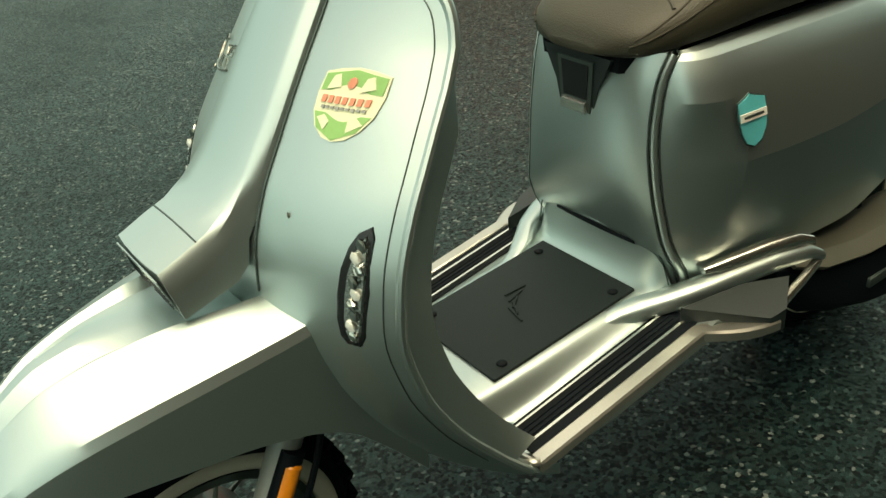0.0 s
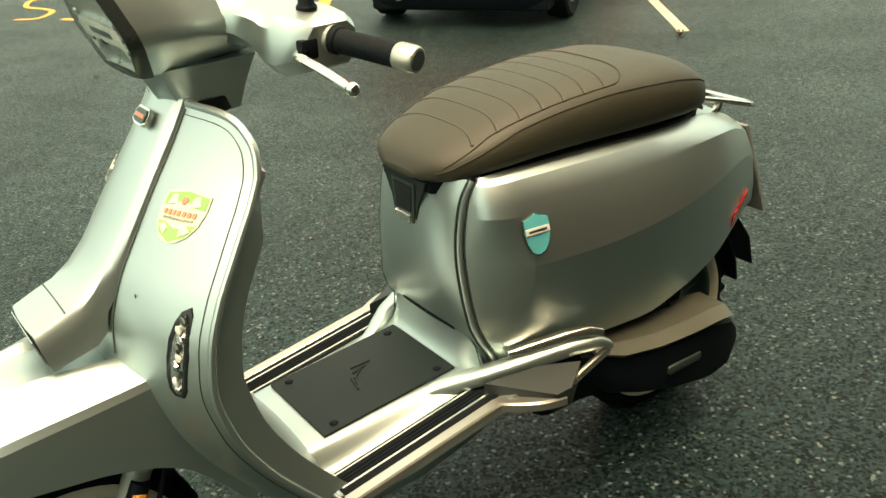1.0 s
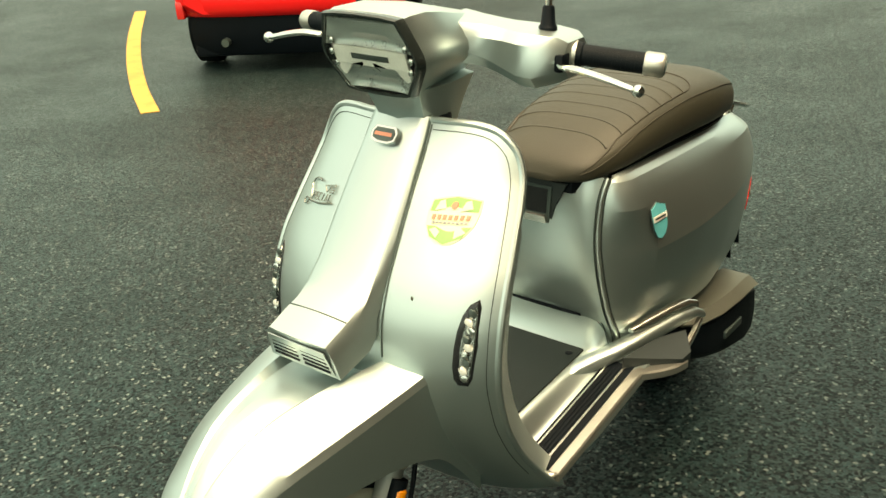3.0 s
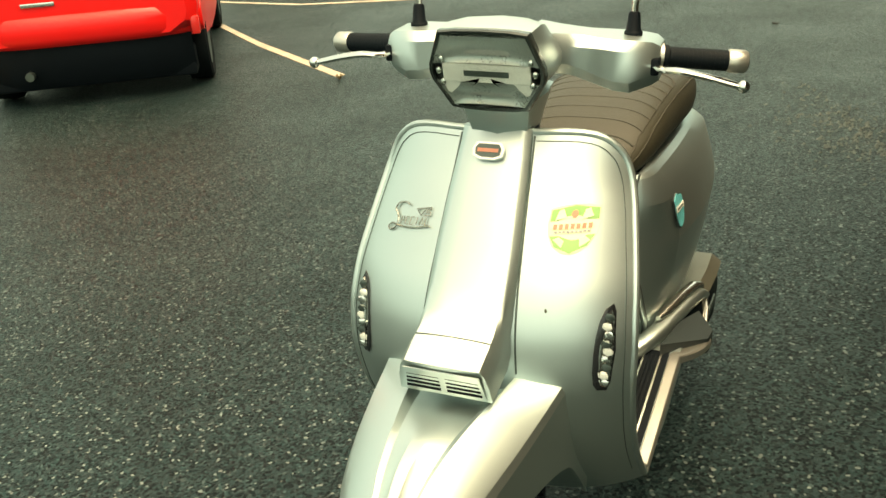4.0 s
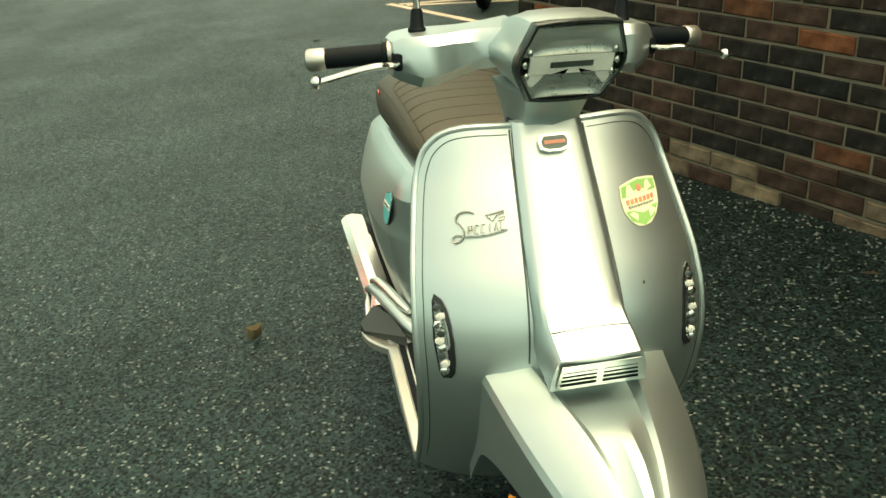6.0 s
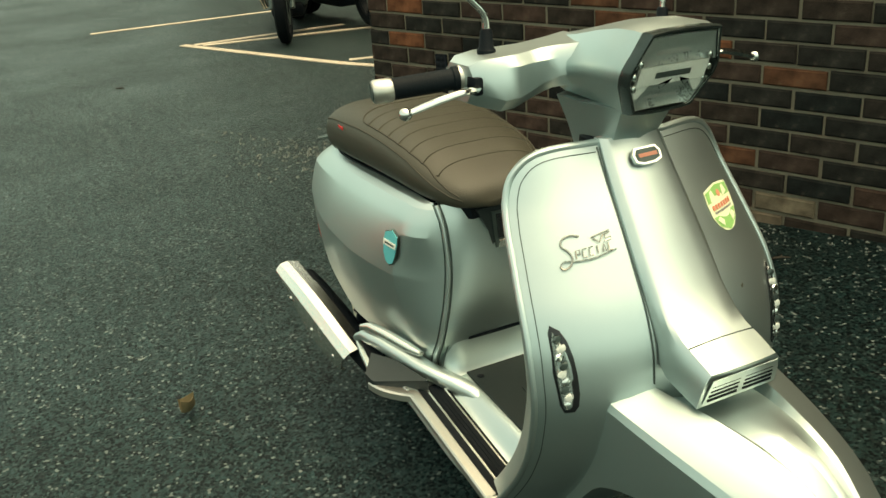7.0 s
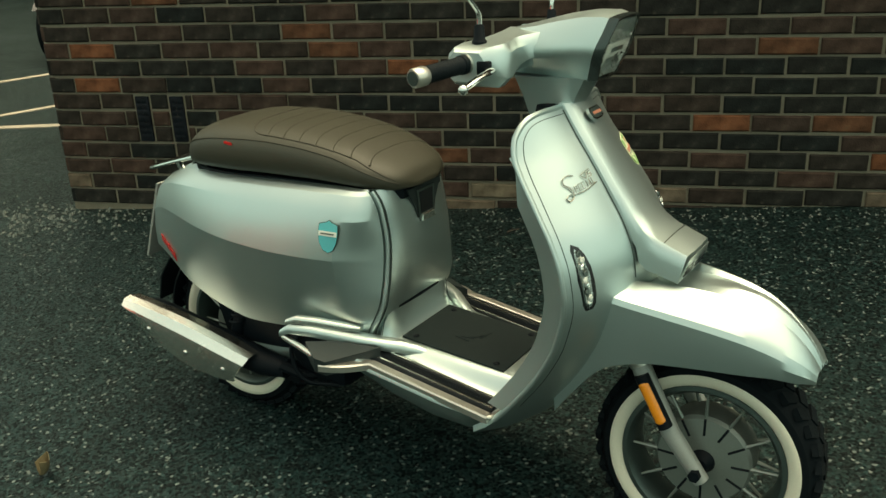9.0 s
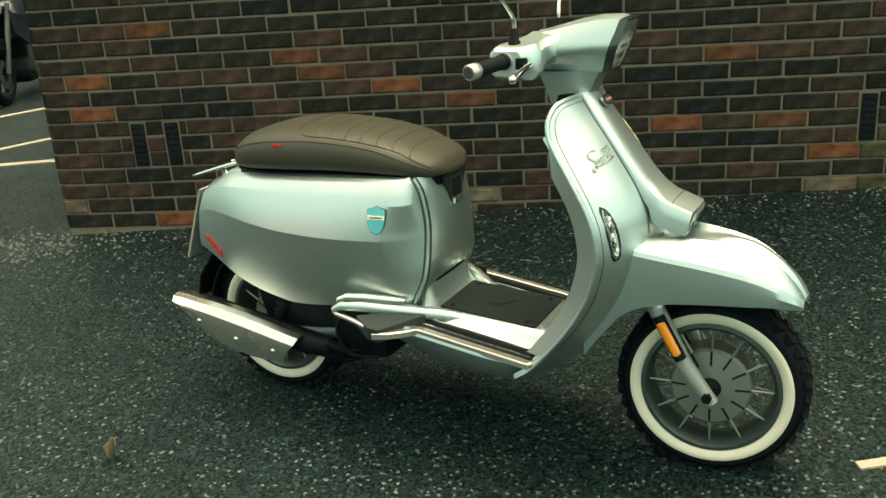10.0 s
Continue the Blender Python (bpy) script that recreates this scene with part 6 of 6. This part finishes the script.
def build_far_car():
    base = ground_z(-12.5, -4.2)
    car = thing("car", "dark blue parked car, far across the car park", "car", pose(-13.0, -4.9, base, 0, 0, 190))
    st = [(0.0, 0.74, 0.42, 0.80, 0.86, 0.66), (0.1, 0.84, 0.34, 0.84, 1.05, 0.62), (0.5, 0.88, 0.30, 0.92, 1.42, 0.60), (2.0, 0.885, 0.22, 0.90, 1.45, 0.61), (2.8, 0.88, 0.22, 0.88, 1.1, 0.58), (4.0, 0.72, 0.32, 0.62, 0.68, 0.55)]
    rings = []
    for x, w, zb, zw, zr, wr in st:
        half = [(0, zb), (w * 0.8, zb), (w * 0.97, zb + 0.08), (w, (zb + zw) / 2), (w * 0.985, zw), (wr + (w - wr) * 0.2, zw + (zr - zw) * 0.75), (wr * 0.8, zr - 0.02), (0, zr)]
        rings.append([Vector((x, y, z)) for y, z in half] + [Vector((x, -y, z)) for y, z in reversed(half[1:-1])])
    part("body", loft(rings), DARKCAR, car, "dark blue paintwork", 30)
    for x in (0.7, 3.1):
        for s in (-1, 1):
            part("wheel", revolve([(0.2, -0.09), (0.3, -0.1), (0.31, 0), (0.3, 0.1), (0.2, 0.09)], 28, (x, s * 0.78, 0.31), closed=True), RUBBER, car)


build_far_car()


def build_motorcycle(x, y, heading, label, accent):
    base = ground_z(x, y)
    bike = thing("motorcycle", label, "motorcycle", pose(x, y, base, 0, 0, heading), "motorcycles parked in marked bays")
    for wx, r, w in ((0.0, 0.30, 0.055), (-1.40, 0.31, 0.08)):
        wheel = part("wheel", revolve([(r - 0.09, -w * 0.8), (r - 0.05, -w), (r - 0.012, -w * 0.7), (r, 0), (r - 0.012, w * 0.7), (r - 0.05, w), (r - 0.09, w * 0.8)], 40, (wx, 0, r), closed=True), RUBBER, bike, "black tyre")
        part("rim", revolve([(r - 0.085, -w * 0.8), (r - 0.1, -w * 0.5), (r - 0.1, w * 0.5), (r - 0.085, w * 0.8)], 40, (wx, 0, r), closed=True), BLACK, wheel)
        part("brake_disc", revolve([(0.07, w * 0.9), (0.14, w * 0.9), (0.14, w * 0.95), (0.07, w * 0.95)], 30, (wx, 0, r), closed=True), GUNMETAL, wheel, "metal brake disc")
        for k in range(6):
            a = 2 * math.pi * k / 6
            part("spoke", tube([(wx, 0, r), (wx + (r - 0.1) * math.cos(a), 0, r + (r - 0.1) * math.sin(a))], 0.013, 6), BLACK, wheel)
    for s in (-1, 1):
        part("fork_leg", tube([(0.0, s * 0.09, 0.30), (-0.3, s * 0.09, 0.95)], 0.024, 10), GUNMETAL, bike)
    part("front_mudguard", slab([[Vector((0.335 * math.cos(radians(a)), yy, 0.30 + 0.335 * math.sin(radians(a)))) for yy in (-0.06, 0, 0.06)] for a in range(40, 150, 12)], 0.006), accent, bike)
    part("engine", box((-0.95, -0.19, 0.25), (-0.42, 0.19, 0.68), 0.05), GUNMETAL, bike, "grey engine")
    part("tank", loft([[Vector((xx, yy * w, z + zz * h)) for yy, zz in ((-1, -0.5), (-0.9, 0.4), (-0.4, 1), (0.4, 1), (0.9, 0.4), (1, -0.5))] for xx, w, z, h in ((-0.35, 0.1, 0.85, 0.08), (-0.5, 0.17, 0.88, 0.13), (-0.75, 0.16, 0.86, 0.12), (-0.9, 0.1, 0.80, 0.06))]), DARKCAR, bike, "dark fuel tank")
    part("seat", box((-1.5, -0.13, 0.76), (-0.85, 0.13, 0.84), 0.03), BLACK, bike, "black seat")
    part("tail", box((-1.7, -0.08, 0.74), (-1.4, 0.08, 0.82), 0.02), BLACK, bike)
    part("swing_arm", box((-1.4, 0.08, 0.27), (-0.8, 0.12, 0.35), 0.01), GUNMETAL, bike)
    part("frame", tube([(-0.28, 0, 0.92), (-0.45, 0, 0.6), (-0.8, 0, 0.45), (-1.0, 0, 0.72)], 0.03, 8), BLACK, bike)
    part("headlamp", moved(revolve([(0.001, -0.05), (0.07, -0.03), (0.085, 0.03), (0.001, 0.05)], 20), Matrix.Translation((-0.2, 0, 0.92)) @ Matrix.Rotation(radians(-90), 4, "Z")), CHROME, bike)
    part("handlebar", tube([(-0.45, -0.36, 1.02), (-0.32, -0.15, 1.02), (-0.32, 0.15, 1.02), (-0.45, 0.36, 1.02)], 0.013, 8), GUNMETAL, bike)
    part("radiator", box((-0.42, -0.16, 0.42), (-0.36, 0.16, 0.80), 0.01), BLACK, bike, "black radiator")
    for s in (-1, 1):
        part("fairing", loft([[Vector((xx, s * yy, zz)) for yy, zz in ((0.06, z0), (w, z0 + 0.05), (w, z1 - 0.05), (0.06, z1))] for xx, w, z0, z1 in ((-0.25, 0.14, 0.62, 0.92), (-0.5, 0.2, 0.45, 0.86), (-0.85, 0.19, 0.40, 0.72))]), DARKCAR, bike, "dark side fairing")
    part("belly", box((-1.0, -0.15, 0.16), (-0.4, 0.15, 0.30), 0.04), BLACK, bike)
    part("headlamp_cowl", box((-0.26, -0.09, 0.98), (-0.12, 0.09, 1.04), 0.02), accent, bike)
    part("mudguard_plate", box((0.10, -0.05, 0.60), (0.112, 0.05, 0.68), 0.003), WHITE, bike, "small white plate")
    part("header_pipe", tube(spline([(-0.36, -0.14, 0.66), (-0.27, -0.20, 0.56), (-0.26, -0.21, 0.42), (-0.36, -0.19, 0.28)], 5), 0.028, 12), CHROME, bike, "bright exhaust header pipe")
    part("exhaust", tube([(-0.5, -0.17, 0.3), (-0.9, -0.18, 0.25), (-1.5, -0.2, 0.4)], [0.025, 0.045, 0.05], 12), CHROME, bike, "bright exhaust")


build_motorcycle(-6.15, 2.1, -44, "black motorcycle with exposed forks, parked in a marked bay", DARKCAR)
build_motorcycle(-5.98, 3.02, -14, "dark motorcycle with cast wheels, parked beside another", LIME)
build_motorcycle(-5.8, 4.4, -80, "dark motorcycle at the end of the row", DARKCAR)


# ---- litter and grit ----
def fallen_leaf(x, y, size, turn, curl, label):
    bm = bmesh.new()
    rows = []
    for k in range(9):
        t = k / 8
        w = size * 0.32 * math.sin(math.pi * min(1, 0.08 + t * 0.92)) ** 0.8
        rows.append([Vector((size * (t - 0.5), w * v, 0.006 + curl * size * (0.9 * v * v + (t - 0.5) ** 2))) for v in (-1, -0.5, 0, 0.5, 1)])
    slab(rows, 0.0012, bm)
    ob = finish("fallen_leaf", bm, DRYLEAF)
    ob.matrix_world = pose(x, y, ground_z(x, y) + 0.001, 0, 0, turn)
    tagged(ob, label, "leaf", "fallen leaves")


fallen_leaf(-1.735, -1.875, 0.05, 95, 0.9, "curled dry yellow-brown leaf lying on asphalt")
fallen_leaf(-5.83, -2.94, 0.09, 10, 0.3, "curled dry brown leaf beside a white line")
road_line([(0.335, -1.985), (0.60, -1.93)], 0.03, ROADWHITE, "short worn scrap of white road paint")


def twig(x, y, length, turn):
    rng = random.Random(int(length * 1000 + turn))
    pts = [Vector((length * (k / 5 - 0.5), rng.uniform(-0.06, 0.06) * length, 0.006)) for k in range(6)]
    bm = tube(pts, [0.004, 0.005, 0.005, 0.004, 0.003, 0.002], 6)
    fork = [pts[2], pts[2] + Vector((length * 0.16, length * 0.12, 0.004)), pts[2] + Vector((length * 0.24, length * 0.22, 0.006))]
    tube(fork, [0.003, 0.0025, 0.0015], 6, bm)
    ob = finish("twig", bm, TWIG)
    ob.matrix_world = pose(x, y, ground_z(x, y), 0, 0, turn)
    tagged(ob, "short dark fallen twig lying on damp asphalt", "twig", "fallen twigs")


TWIGS = [(-7.33, -9.8, 0.30, 15), (-6.95, -9.15, 0.34, 100), (-4.17, -6.49, 0.16, 150), (-3.48, -6.36, 0.12, 60), (-5.93, 0.34, 0.08, 20), (-0.68, -0.26, 0.06, 40)]
for spot in TWIGS:
    twig(*spot)


def grit():
    rng = random.Random(11)
    verts, faces = [], []
    def stone(x, y, r):
        i = len(verts)
        z = ground_z(x, y)
        a0 = rng.uniform(0, 6)
        for k in range(5):
            a = a0 + 2 * math.pi * k / 5
            verts.append((x + r * math.cos(a) * rng.uniform(0.7, 1.2), y + r * math.sin(a) * rng.uniform(0.7, 1.2), z - 0.002))
        verts.append((x + rng.uniform(-0.3, 0.3) * r, y + rng.uniform(-0.3, 0.3) * r, z + r * rng.uniform(0.5, 0.9)))
        for k in range(5):
            faces.append((i + k, i + (k + 1) % 5, i + 5))
    for _ in range(700):
        x = rng.uniform(-4.2, 2.5)
        y = -abs(rng.gauss(0, 0.13)) - 0.02
        stone(x, y, rng.uniform(0.003, 0.009))
    for _ in range(420):
        stone(rng.gauss(-3.1, 0.32), rng.gauss(-0.16, 0.15), rng.uniform(0.004, 0.014))
    for _ in range(500):
        stone(rng.uniform(-5, 2.5), rng.uniform(-4.2, -0.3), rng.uniform(0.002, 0.006))
    me = bpy.data.meshes.new("grit")
    me.from_pydata(verts, [], faces)
    me.materials.append(STONE)
    tagged(new("grit", me), "loose pale grit and stone chips along the foot of the wall", "gravel", kind="stuff")


grit()
lay_wall()
